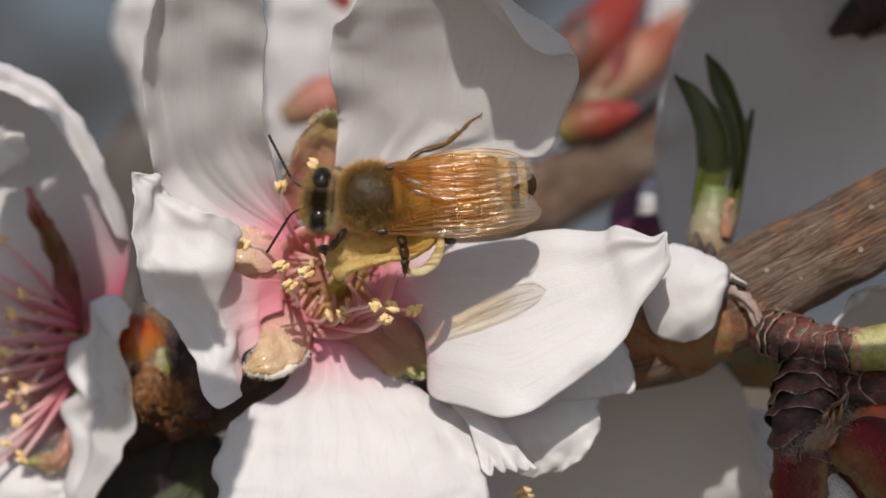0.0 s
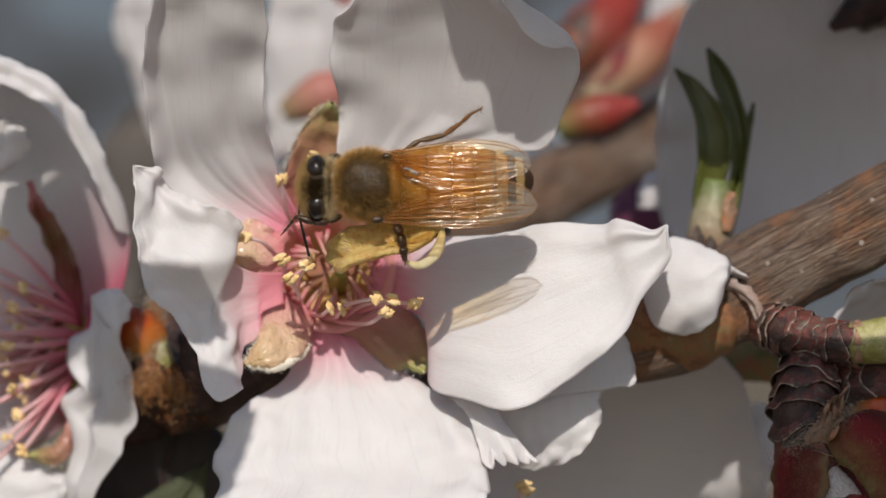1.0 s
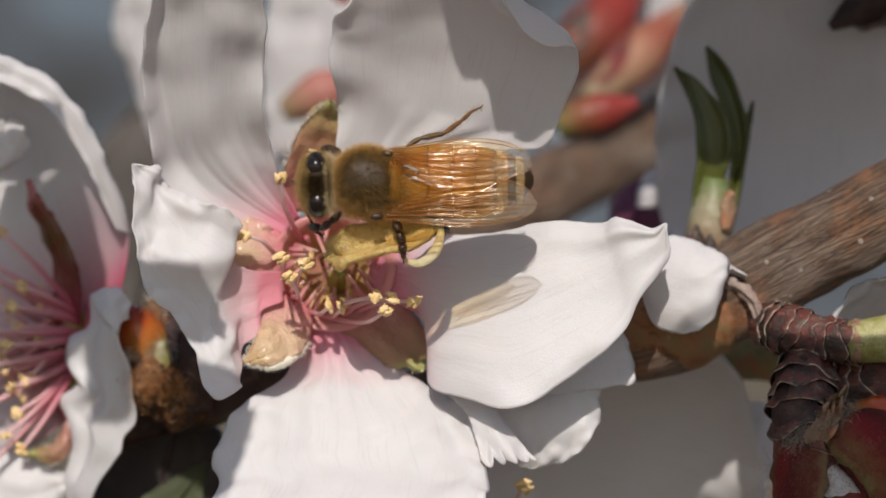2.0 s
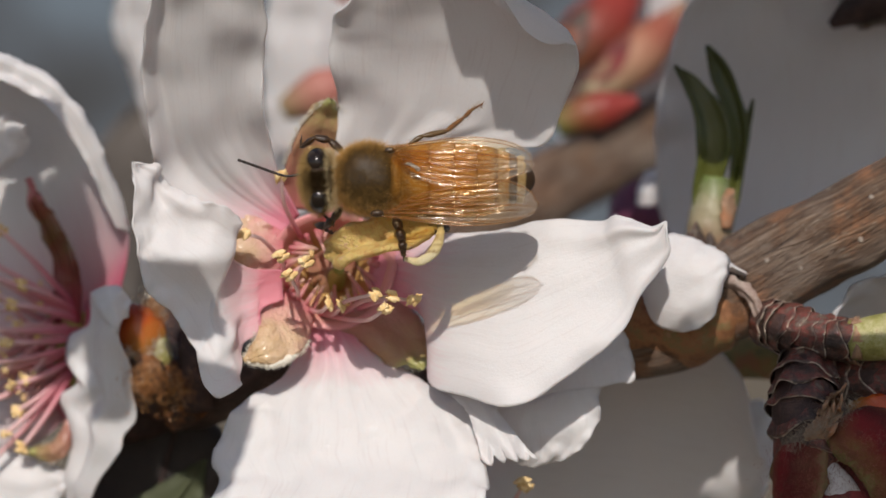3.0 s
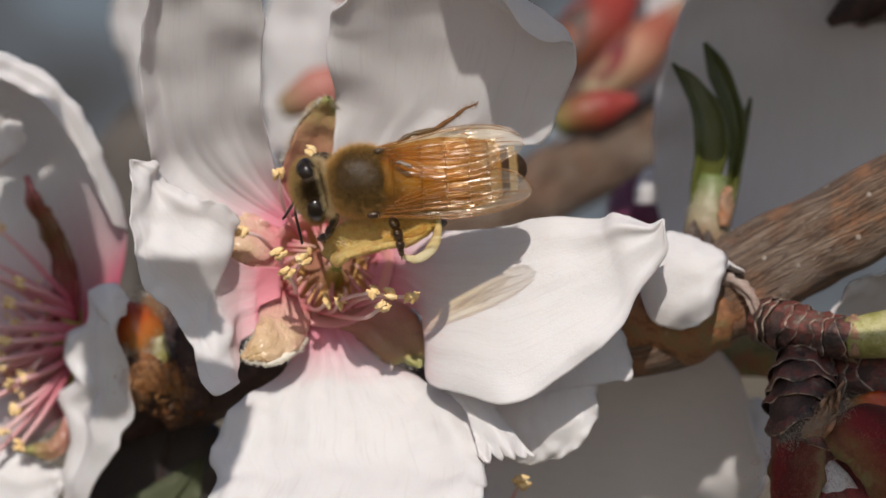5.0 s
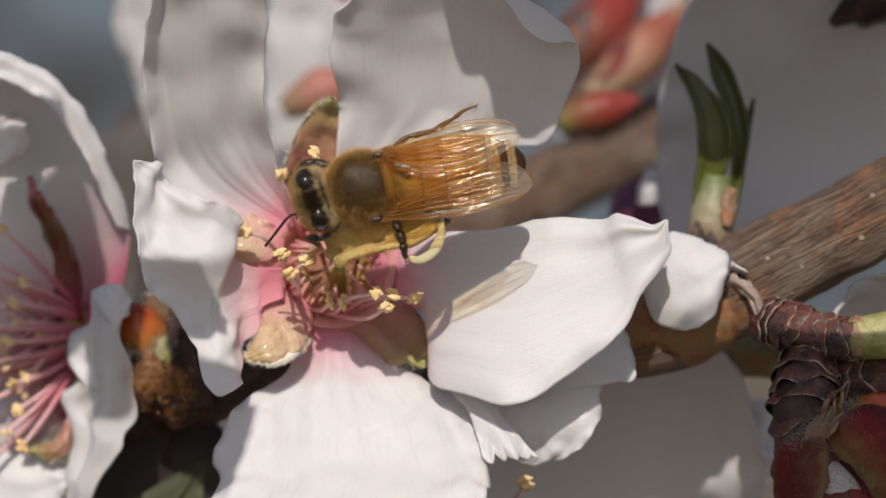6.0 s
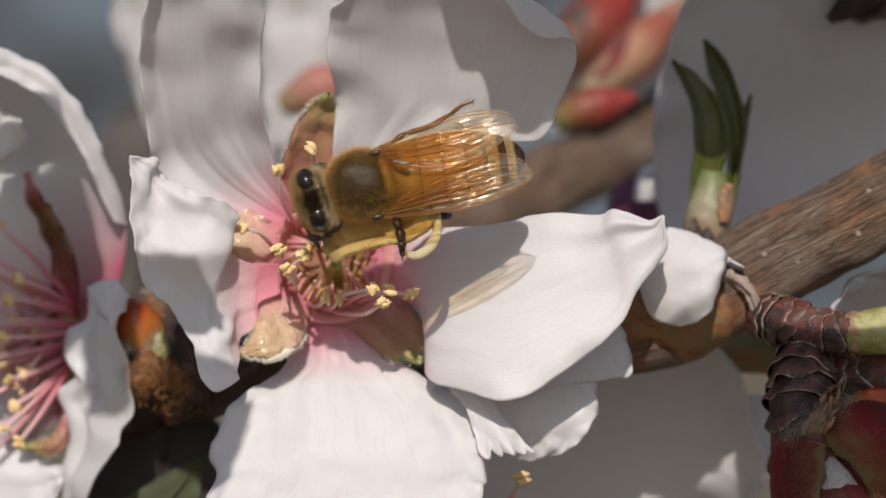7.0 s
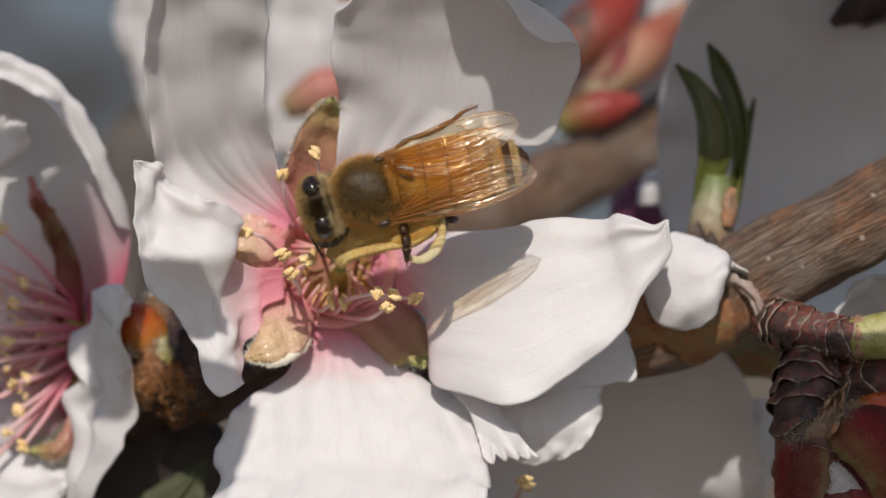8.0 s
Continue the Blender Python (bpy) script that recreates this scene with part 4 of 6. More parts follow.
pale_leaf = thing("leaf", (-15.96, 13.75, -15.79), "pale green leaf edge in the shade", "leaf", "leaves")
part("leaf_blade", blade([(-20.38, 13.5, -16.64), (-17.29, 13.5, -14.89), (-14.49, 13.7, -13.4)], [(-14.64, 13.5, -16.64), (-14.51, 13.5, -14.75), (-14.39, 13.7, -13.33)], 0.1, 0.15, 0, 5), LEAF_PALE, pale_leaf, thick=0.2)
part("midrib", tube(bmesh.new(), [(-16.74, 13.2, -16.44), (-15.54, 13.2, -14.9), (-14.51, 13.5, -13.45)], [0.2, 0.15, 0.05], 8, 12), LEAF_PALE, pale_leaf)

# ---- blossoms ----
def anther(at, parent, size, way, seed):
    """Two pollen lobes with a groove between them."""
    bm = bmesh.new()
    turn = Vector((0, 0, 1)).rotation_difference(Vector(way).normalized()).to_matrix()
    for s in (-1, 1):
        ball(bm, Vector(at) + turn @ Vector((s * 0.14 * size, 0.05 * s * size, 0.06 * s * size)), (0.19 * size, 0.17 * size, 0.34 * size), turn, 14, 10, 0.75, seed * 1.7 + s)
    return part("anther", bm, ANTHER, parent, "pale yellow pollen-bearing anther")


def stamen(flower, base, head, bow, mat, seed, width=0.13, size=1.0):
    base, head = Vector(base), Vector(head)
    mid = base.lerp(head, 0.55) + Vector(bow)
    f = part("stamen", tube(bmesh.new(), [base, mid, head], [width * 1.15, width, width * 0.75], 8, 14), mat, flower)
    rnd = random.Random(seed)
    anther(head, f, size, (rnd.uniform(-1, 1), rnd.uniform(-0.6, 0.6), rnd.uniform(-1, 1)), seed)
    return f


def downy_rim(left, right, n, length, parent):
    """White down along the rim of a sepal."""
    bm = bmesh.new()
    a, b = spline(left, 60), spline(right, 60)
    for q in range(n):
        e, o = (a, b) if random.random() < 0.5 else (b, a)
        j = int(random.uniform(18, 60))
        hair(bm, e[j], (e[j] - o[j]).normalized() + Vector((random.uniform(-.6, .6), random.uniform(-.9, .3), random.uniform(-.6, .6))) + (e[j] - e[j - 3]).normalized() * 0.6,
             length * random.uniform(0.5, 1.2), 0.03)
    return part("down", bm, DOWN, parent, "short white down on the rim", kind="stuff")


def sepal(flower, left, right, bulge, mat, seed, rim=160, thick=0.35, rolled=0, label="fleshy brown sepal with a downy rim"):
    s = part("sepal", blade(left, right, bulge, 0.4, 0.15, seed, 24, 30), mat, flower, label, thick=thick)
    if rim:
        downy_rim(left, right, rim, 0.45, s)
    if rolled:
        e = spline(right, 40)[rolled:]
        part("rim", tube(bmesh.new(), e[::4] + [e[-1]], [0.06, 0.2, 0.27, 0.24, 0.12], 10, 40, 0.6, seed), DOWN, s, "rolled cream-white rim")
    return s


bloom = thing("almond_blossom", (-6.65, 6.5, -2.41), "open white almond blossom with a pink heart", "flower", "blossoms")
part("petal", blade([(-8.84, 4.20, 0.29), (-11.46, 3.80, 0.93), (-14.10, 3.13, 2.00), (-15.79, 2.37, 3.57), (-16.22, 0.32, 6.25), (-16.37, -1.37, 8.61), (-15.97, -2.97, 10.92), (-15.45, -4.21, 12.91), (-14.35, -5.39, 15.16)],
                    [(-8.14, 4.15, 1.31), (-9.22, 3.18, 3.53), (-9.61, 1.67, 5.37), (-9.91, 0.27, 7.17), (-9.76, -1.18, 9.24), (-9.45, -2.82, 11.24), (-9.64, -4.26, 13.20), (-10.21, -5.39, 15.16)],
                    -0.9, 0.4, 2.0, 1, ribs=0.06, nu=60, nv=90, wave=3.5, comb=23, creases=((0.16, 0.3, 0.10, 1.0, -0.7, 0.09), (0.78, 0.6, 0.85, 1.0, 0.25, 0.12), (0.5, 0.1, 0.5, 0.8, 0.4, 0.16))), PETAL, bloom, thick=0.12)
part("petal", blade([(-6.39, 4.5, 1.32), (-5.93, 3, 5.9), (-5.96, 1.5, 8.5), (-6.18, 0.2, 10.27), (-5.9, -1, 12.02), (-4.84, -2.2, 13.43), (-3.14, -3.4, 15.41)],
                    [(-3.34, 4.5, 1.32), (1.46, 2.6, 4.62), (4.58, 1.6, 5.05), (5.76, 1.2, 5.41), (6.68, -0.2, 7.46), (7.29, -1.4, 9.22), (7.19, -2.2, 10.53), (5.93, -3, 11.68), (4.09, -3.6, 12.37), (2.28, -4, 14.73)],
                    -0.9, 0.4, 2.0, 2, ribs=0.13, nu=64, nv=90, wave=3, comb=19, creases=((0.2, 0.45, 0.45, 0.7, -0.35, 0.14), (0.55, 0.2, 0.7, 0.6, 0.5, 0.12), (0.9, 0.75, 0.8, 1.0, 0.9, 0.10))), PETAL, bloom, thick=0.12)
part("petal_fold", blade([(2.8, -5.2, 13.13), (3.64, -5, 11.82), (4.42, -4.8, 10.82), (5.51, -4.4, 10.26), (6.81, -3.6, 10.4)], [(3.52, -3.9, 13.28), (4.64, -3.7, 12.46), (5.67, -3.6, 11.84), (6.58, -3.4, 11.14), (7.14, -3.2, 10.31)], 0.2, 0.08, 0, 12, 24, 50, wave=2), PETAL_PLAIN, bloom, "turned-over rim of the upper petal", thick=0.1)
part("petal", blade([(-4.15, 4.6, -1.25), (-1.4, 3.4, 0.03), (3.01, 1.5, 0.5), (5.79, 0.6, 0.97), (8.86, 0, 0.99), (9.59, -0.6, 1.26), (11.25, -1, 0.65), (12.19, -1.5, 0.92)],
                    [(-3.98, 4.6, -3.34), (-1.47, 4, -4.06), (-0.6, 3, -5.68), (-0.59, 1, -8.03), (1.41, -1, -8.64), (3.84, -2.2, -9.16), (6.59, -2, -7.59), (9.68, -1.5, -5.17), (10.9, -1.5, -2.88), (12.31, -1.5, -0.73), (12.19, -1.5, 0.92)],
                    0.5, 0.22, 0.0, 3, ribs=0.08, nu=60, nv=60, wave=4, comb=15, creases=((0.95, 0.4, 0.92, 0.95, 0.2, 0.10), (0.45, 0.2, 0.55, 0.7, -0.3, 0.16), (0.12, 0.7, 0.25, 0.95, 0.45, 0.09))), PETAL_WIDE, bloom, thick=0.12)
part("petal", blade([(-7.68, 4.6, -4.79), (-8.8, 4, -7.55), (-9.82, 3.6, -8.39), (-10.74, 3.2, -8.88), (-11.91, 2.8, -10.03), (-12.49, 2.5, -11.27), (-12.87, 2.2, -12.41), (-12.35, 1.4, -13.53), (-12.91, 0.2, -14.8), (-12.13, -2, -16.54)],
                    [(-5.53, 4.6, -4.72), (-3.01, 4, -6.84), (-0.44, 3, -8.38), (1.69, 1.5, -9.85), (2.29, 0, -12.06), (2.38, -2, -14), (1.08, -4, -16.17)],
                    0.5, 0.35, 2.0, 4, ribs=0.11, nu=64, nv=60, wave=6, comb=17, creases=((0.06, 0.45, 0.10, 1.0, 0.5, 0.08), (0.4, 0.15, 0.35, 0.7, 0.2, 0.12), (0.7, 0.3, 0.75, 0.9, -0.35, 0.16))), PETAL_WIDE, bloom, thick=0.12)
part("petal", blade([(-8.95, 2.6, -1.75), (-10.9, 2.0, -1.6), (-12.0, 1.6, -0.85), (-12.18, 1.6, -0.03), (-11.17, 0.2, 1.02), (-11.98, -0.8, 1.82), (-13.36, -0.8, 2.19), (-15.22, -0.2, 3.28), (-15.4, -0.8, 4), (-16.77, -1.6, 4.13)],
                    [(-8.95, 2.6, -3.4), (-10.2, 2.2, -4.0), (-10.2, 2.0, -5.15), (-11.11, 1.6, -5.87), (-11.23, -0.6, -7.98), (-12.22, -1.4, -8.68), (-12.96, -1.2, -7.65), (-13.52, -0.8, -6.13), (-14.88, -1, -3.97), (-16.12, -1.4, -2.73), (-16.46, -1.8, -0.27), (-16.68, -1.8, 1.86), (-16.77, -1.6, 4.13)],
                    -0.3, 0.3, 0.0, 5, ribs=0.05, nv=90, nu=60, wave=5, comb=9, creases=((0.75, 0.72, 0.10, 0.40, 0.7, 0.07), (0.86, 0.58, 0.36, 0.34, -0.55, 0.09), (0.08, 0.55, 0.16, 0.9, 0.3, 0.07), (0.62, 0.22, 0.72, 0.45, 0.4, 0.08))), PETAL_ROSE, bloom, thick=0.12)
sepal(bloom, [(-9.31, 5, 1.64), (-8.92, 4, 3.87), (-8.06, 3, 6.06), (-7.08, 2.5, 7.21), (-6.28, 2.2, 7.73)], [(-7.22, 5, 1.64), (-5.95, 4, 3.87), (-5.86, 3.5, 5.77), (-5.83, 2.8, 7), (-6.28, 2.2, 7.73)], -0.4, SEPAL_BROWN, 11, 900, label="brown pointed sepal with a downy rim")
sepal(bloom, [(-9.1, 4.2, 0.35), (-11.02, 4.2, 1.25), (-12.24, 3.6, 0.51), (-12.47, 3.3, -0.29)], [(-9.1, 4.2, -2.21), (-10.65, 3.6, -2.26), (-11.82, 3.2, -1.49), (-12.47, 3.3, -0.29)], 0.6, SEPAL, 12, label="peach-pink glossy sepal")
sepal(bloom, [(-9.42, 4.2, -2.85), (-10.76, 3.4, -4.27), (-10.26, 2, -5.32), (-10.93, 1, -6.69)], [(-7.43, 4.2, -4.13), (-7.58, 3, -5.36), (-8.05, 1.8, -6.32), (-9.34, 1, -6.9), (-10.93, 1, -6.69)], 0.6, SEPAL, 13, 800, rolled=18, label="peach-pink sepal with a white downy rim")
sepal(bloom, [(-7.19, 4.4, -4.46), (-4.61, 4.2, -5.8), (-3, 3.6, -6.98), (-1.24, 3, -7.33)], [(-2.69, 4.4, -3.02), (-1.47, 4.3, -4.46), (-0.57, 3.8, -6.1), (-1.24, 3, -7.33)], 0.3, SEPAL_BROWN, 14, 200, label="brown sepal with a green tip")
sepal(bloom, [(-6.2, 1.5, 0.2), (-6.0, -2.5, -0.1), (-4.6, -3.6, 0.6), (-2.9, -3.8, 1.2), (-1.18, -4.2, 1.42), (-0.18, -4.5, 1.12)], [(-4.6, 1.5, -1.0), (-5.7, -3.6, -1.5), (-4.3, -4.5, -1.1), (-2.5, -4.6, -0.75), (-0.9, -4.6, -0.1), (-0.18, -4.5, 1.12)], -0.3, SEPAL_CREAM, 15, 0, label="pale yellow-green sepal under the bee")
part("sepal_rim", tube(bmesh.new(), [(-0.12, -4.4, 1.06), (-0.18, -4.7, 0.03), (-0.6, -4.7, -0.81), (-1.33, -4.5, -1.24), (-2.07, -4.2, -1.05)], [0.12, 0.24, 0.30, 0.24, 0.10], 12, 30, 0.2, 7.0, 0.6), CREAM, bloom, "curled cream rim of the sepal")
# the cup that the petals and stamens stand on
rows = []
for j in range(18):
    f = j / 17
    r = 0.5 + 2.75 * math.sin(min(f * 1.15, 1) * math.pi / 2) + 0.35 * max(0, f - 0.8) * 5
    rows.append([Vector((-6.29, 4.4, -1.76)) + Vector((r * (1.02 + 0.09 * f * noise.noise(Vector((2 * math.cos(a), 2 * math.sin(a), 2 * f)))) * math.cos(a), 3.4 - 4.0 * math.sin(f * math.pi / 2) + 0.12 * math.sin(5 * a), r * 0.94 * math.sin(a))) for a in (2 * math.pi * i / 40 for i in range(40))])
part("cup", grid(bmesh.new(), rows, closed=True, caps=False), CUP, bloom, "green and pink flower cup", thick=0.3)
part("receptacle", ball(bmesh.new(), (-6.46, 8, -1.95), (2.0, 2.4, 1.9), None, 24, 16, 0.08, 1.0), SEPAL_BROWN, bloom, "brown swollen base of the cup")
part("pistil", tube(bmesh.new(), [(-6.35, 7, -2.59), (-6.08, 5.5, -2.17), (-5.86, 3.4, -1.72)], [0.8, 0.45, 0.3], 14, 16, 0.1, 3.0), PISTIL, bloom, "green pistil in the cup")
RING = Vector((-6.28, 4.3, -1.83))


def ring(a):
    return RING + Vector((2.75 * math.cos(a), 0, 2.5 * math.sin(a)))


for i, (head, a, bow) in enumerate((
        ((-7.07, -0.5, 4.6), 95, (0, -0.5, 0.2)), ((-8.93, 0.5, 3.45), 130, (-0.3, -0.5, 0)), ((-10.97, 1, 0.25), 170, (0, -1.2, 0.5)), ((-8.73, -2.4, -0.94), 200, (0, -0.8, 0.5)),
        ((-7.37, -2.6, -1.27), 225, (-0.2, -0.7, 0.3)), ((-8.30, -2, -1.95), 212, (0.5, -0.7, -0.5)), ((-6.26, 0.6, -3.58), 240, (0.1, -0.5, -0.3)), ((-5.51, 0.4, -3.54), 258, (0.1, -0.3, -0.3)),
        ((-3.65, -2.3, -3.01), 262, (-0.2, -0.9, 0.2)), ((-2.75, -2, -3.11), 282, (-0.3, -0.9, 0.2)), ((-3.09, -1.8, -3.79), 255, (0.6, -0.8, -0.5)), ((-1.59, -1.6, -3.33), 300, (0, -0.9, 0.3)))):
    stamen(bloom, ring(math.radians(a)), head, bow, FILAMENT, 100 + i)
rnd = random.Random(5)
for i in range(26):
    a = 6.28 * i / 26 + rnd.uniform(-0.08, 0.08)
    b = ring(a) + Vector((0, rnd.uniform(-0.5, 0.2), 0))
    h = RING + (b - RING) * rnd.uniform(0.45, 0.72) + Vector((rnd.uniform(-0.3, 0.3), rnd.uniform(-1.2, 1.2), rnd.uniform(0.1, 0.8)))
    part("stamen", tube(bmesh.new(), [b, b.lerp(h, 0.5) + Vector((0, -0.35, 0)), h], [0.17, 0.13, 0.09], 8, 10), FILAMENT_DEEP, bloom)
for i in range(4):
    a = radians(20 + 45 * i)
    b = ring(a)
    h = RING + (b - RING) * rnd.uniform(0.15, 0.5) + Vector((0, rnd.uniform(-2.4, -1.2), rnd.uniform(0.0, 0.7)))
    stamen(bloom, b, h, (0, -0.2, 0), FILAMENT_DEEP, 140 + i, 0.11, 0.5)

# petals of the blossoms close behind, out of the same spur
behind = thing("almond_blossom", (3.78, 6.5, -6.49), "white almond blossom half hidden behind the open one", "flower", "blossoms")
part("petal", blade([(-0.78, 5.25, -6.43), (-0.29, 4, -8.6), (1.71, 3, -9.74), (2.15, 2.5, -11.35), (3.35, 2.5, -12.36), (4.93, 2.5, -12.55)],
                    [(3.75, 5.25, -3.84), (9.47, 4, -4.45), (10.79, 3, -7.9), (8.79, 2.6, -8.35), (8.69, 2, -10.2), (6.97, 2.2, -12.2), (4.93, 2.5, -12.55)], 0.6, 0.3, 0, 21, wave=6), PETAL_PLAIN, behind, thick=0.12)
part("petal", blade([(0.38, 1.5, -8.52), (1.37, 0.6, -9.71), (1.86, -0.2, -11.04), (2.1, -0.6, -11.97)], [(2.26, 1.5, -8.52), (3.12, 0.6, -9.71), (4.09, -0.2, -10.83), (4.94, -0.6, -11.69)], 0.3, 0.2, 0.0, 25, 110, 50, fray=0.24), PETAL_PLAIN, behind, "white petal end frayed into rounded lobes", thick=0.12)
part("petal", blade([(11.39, 4, -0.93), (12.57, 3, 0.19), (14.1, 2.5, 0.03), (15.52, 2.5, -0.76), (17.01, 3, -2.13)],
                    [(11.23, 4, -1.89), (11.3, 3, -3.14), (11.89, 2.5, -4.71), (13.41, 2, -5.2), (14.77, 1.5, -4.52), (15.49, 1.5, -2.79), (15.26, 2.2, -1.55), (17.01, 3, -2.13)], 1.0, 0.3, 0, 22), PETAL_PLAIN, behind, thick=0.12)
part("petal", blade([(6.71, 13, -8.18), (11.79, 12.5, -6.30), (14.14, 12, -6.01), (16.44, 12, -6.69), (17.93, 12, -8.46), (18.62, 12, -10.84), (19.22, 12, -13.22)],
                    [(2.35, 18.5, -14.91), (3.40, 18, -18.40), (9.43, 18, -19.82), (14.75, 18, -19.82), (18.94, 17.5, -17.63), (19.99, 17, -15.46), (19.85, 16.5, -13.65)], -0.6, 0.4, 0, 23), PETAL_PLAIN, behind, thick=0.12)
part("petal", blade([(15.91, 18.9, -15.66), (16.98, 18.9, -12.81), (18.05, 18.9, -11.02), (19.3, 18.9, -10.13)], [(20.19, 18.9, -16.38), (20.73, 18.9, -14.59), (21.09, 18.9, -12.45), (20.91, 18.9, -10.85)], 0.4, 0.3, 0.3, 24), PETAL_PLAIN, behind, thick=0.12)
stamen(behind, (3.75, 5.5, -15.82), (4.57, 3, -13.8), (0, -0.3, 0.2), FILAMENT, 31, 0.13, 1.3)

side = thing("almond_blossom", (-21.93, 14.5, -5.5), "almond blossom seen from the side with deep pink stamens", "flower", "blossoms")
part("petal", blade([(-22.97, 14.5, -11.03), (-27.21, 15, -6.21), (-29.4, 15.5, -0.31), (-30.1, 15.5, 5.61), (-31.38, 15, 9.41)],
                    [(-19.88, 13.5, -4.26), (-18.89, 12, 0.2), (-19.25, 11, 2.39), (-20.28, 10, 5.05), (-21.5, 9.25, 7.76), (-23.68, 8.75, 9.88), (-25.95, 8.5, 10.86), (-27.94, 8.5, 11.29)], -2.0, 0.5, 0.5, 31, wave=4), PETAL_DEEP, side, thick=0.12)
part("petal", blade([(-19.56, 11.25, 0.71), (-20.36, 10.5, 2.65), (-21.14, 9.5, 4.7), (-22.51, 8.7, 6.83), (-23.93, 8.3, 8.3), (-25.85, 8, 9.1), (-27.83, 8, 9.27)],
                    [(-18.82, 12, 0.37), (-19.15, 11, 2.39), (-20.18, 10, 5.05), (-21.44, 9.25, 7.82), (-23.68, 8.75, 9.95), (-25.95, 8.5, 10.89), (-27.94, 8.5, 11.29)], 0.15, 0.4, 0.0, 37, wave=5), PETAL_PLAIN, side, "turned-over crimped petal rim", thick=0.12)
part("petal", blade([(-27.78, 11, 3.41), (-27.28, 11, 6.1), (-25.88, 10.75, 7.54)], [(-25.93, 11, 4.42), (-24.77, 10.75, 5.42), (-24.93, 10.5, 6.75), (-25.88, 10.75, 7.54)], 0.4, 0.3, 0, 32), PETAL_PLAIN, side, thick=0.12)
part("petal", blade([(-20.79, 9.5, -3.11), (-21.04, 10.5, -5.04), (-22.35, 11.5, -5.82), (-22.67, 11.8, -7.12), (-21.76, 11, -8.5), (-23.08, 12, -9.58), (-22.48, 11.5, -10.9), (-22.28, 11.5, -12.69), (-22.84, 12, -15.96)],
                    [(-18.13, 6.5, -3.35), (-18.71, 6.2, -5.39), (-18.07, 6.5, -7.13), (-17.97, 7, -8.86), (-17.91, 7.5, -10.47), (-18.7, 8, -11.49), (-18.8, 8.2, -12.4), (-19.88, 9, -13.7), (-21.13, 10, -15.74)], 0.5, 0.22, 0, 33, nv=110, nu=44, wave=3, creases=((0.4, 0.1, 0.35, 0.9, -0.7, 0.14), (0.75, 0.3, 0.65, 0.8, 0.4, 0.12), (0.15, 0.25, 0.3, 0.5, 0.4, 0.08))), PETAL_PLAIN, side, "narrow curled white petal", thick=0.12)
part("petal", blade([(-20.46, 8.5, -3.06), (-19.65, 7.5, -2.75), (-18.77, 6.6, -2.73), (-17.97, 6.3, -3.54), (-18.08, 6.1, -4.09)], [(-20.12, 8, -4.14), (-19.74, 7.2, -4.61), (-19.28, 6.3, -4.97), (-18.89, 5.9, -5.42), (-18.57, 5.9, -5.16)], 0.35, 0.2, 0, 39, nv=40), PETAL_PLAIN, side, "turned-over top of the narrow petal", thick=0.1)
part("petal", blade([(-28.77, 12.5, -13.26), (-26.68, 12.25, -12.73), (-24.59, 12, -13.21), (-22.83, 12, -13.89)], [(-28.56, 11.5, -17.56), (-26.53, 11.5, -17.56), (-24.16, 11.5, -17.23), (-22.83, 12, -15.25)], 0.3, 0.3, 0.2, 34), PETAL_PLAIN, side, thick=0.12)
sepal(side, [(-23.39, 12.5, -5.08), (-23.64, 12, -0.99), (-24.69, 11.8, 1.9), (-24.95, 11.75, 3.59)], [(-21.89, 12.5, -5.08), (-22.01, 12, -1.66), (-23.37, 11.8, 1.39), (-24.95, 11.75, 3.59)], -0.5, SEPAL_RED, 35, 120, label="dark red pointed sepal")
sepal(side, [(-22.49, 12, -10.16), (-23.01, 11.5, -11.81), (-23.71, 11.25, -12.33), (-24.61, 11, -12.71)], [(-22.28, 12, -11.18), (-22.54, 11.5, -12.66), (-23.35, 11.1, -13.26), (-24.61, 11, -12.71)], 0.25, SEPAL_BROWN, 36, 60, label="narrow olive sepal in the shade")
part("petal", blade([(-22.01, 15, -5), (-24.48, 15.25, -4.66), (-27.31, 15.5, -4.15), (-30.2, 16, -3.46)], [(-22.01, 15, -8.64), (-23.57, 15, -11.42), (-26.57, 15.25, -13.18), (-30.1, 15.5, -13.55)], 0.5, 0.4, 0.5, 38), PETAL_HEART, side, "crimson-based petal behind the stamens", thick=0.12)
part("cup", tube(bmesh.new(), [(-19.12, 15.5, -6.93), (-20.13, 15.25, -6.5), (-21.31, 15, -6.14), (-22.31, 14.75, -5.92)], [0.8, 1.4, 1.8, 2.1], 28, 16, 0.06, caps=False), CUP_RED, side, "dark red flower cup", thick=0.3)
part("heart", ball(bmesh.new(), (-22.87, 13.5, -6.32), (1.6, 1.2, 2.4), None, 20, 14, 0.2, 2.0), PISTIL, side, "yellow-green flower heart")
rnd = random.Random(12)
HEADS = [(-25.62, 10.25, -3.86), (-25.84, 10, -6.16), (-25.09, 11, -2.73), (-24.87, 10.75, -8.38), (-25.62, 10.25, -8.69), (-26, 10.5, -11.56), (-25.06, 10.5, -12.4), (-26.91, 10, -5.32), (-26.74, 10, -7.33), (-27.89, 11.5, -0.98),
         (-27.45, 11, -1.99), (-27.85, 10.5, -10.04), (-25.5, 11.75, -5.12), (-24.18, 12, -5.81), (-25.42, 11, -10.25), (-24.43, 12.25, -4.05), (-26.63, 12, 0.54), (-27.4, 10.75, -8.04), (-27.01, 10.5, -13.4), (-26.01, 11.25, -7.4)]
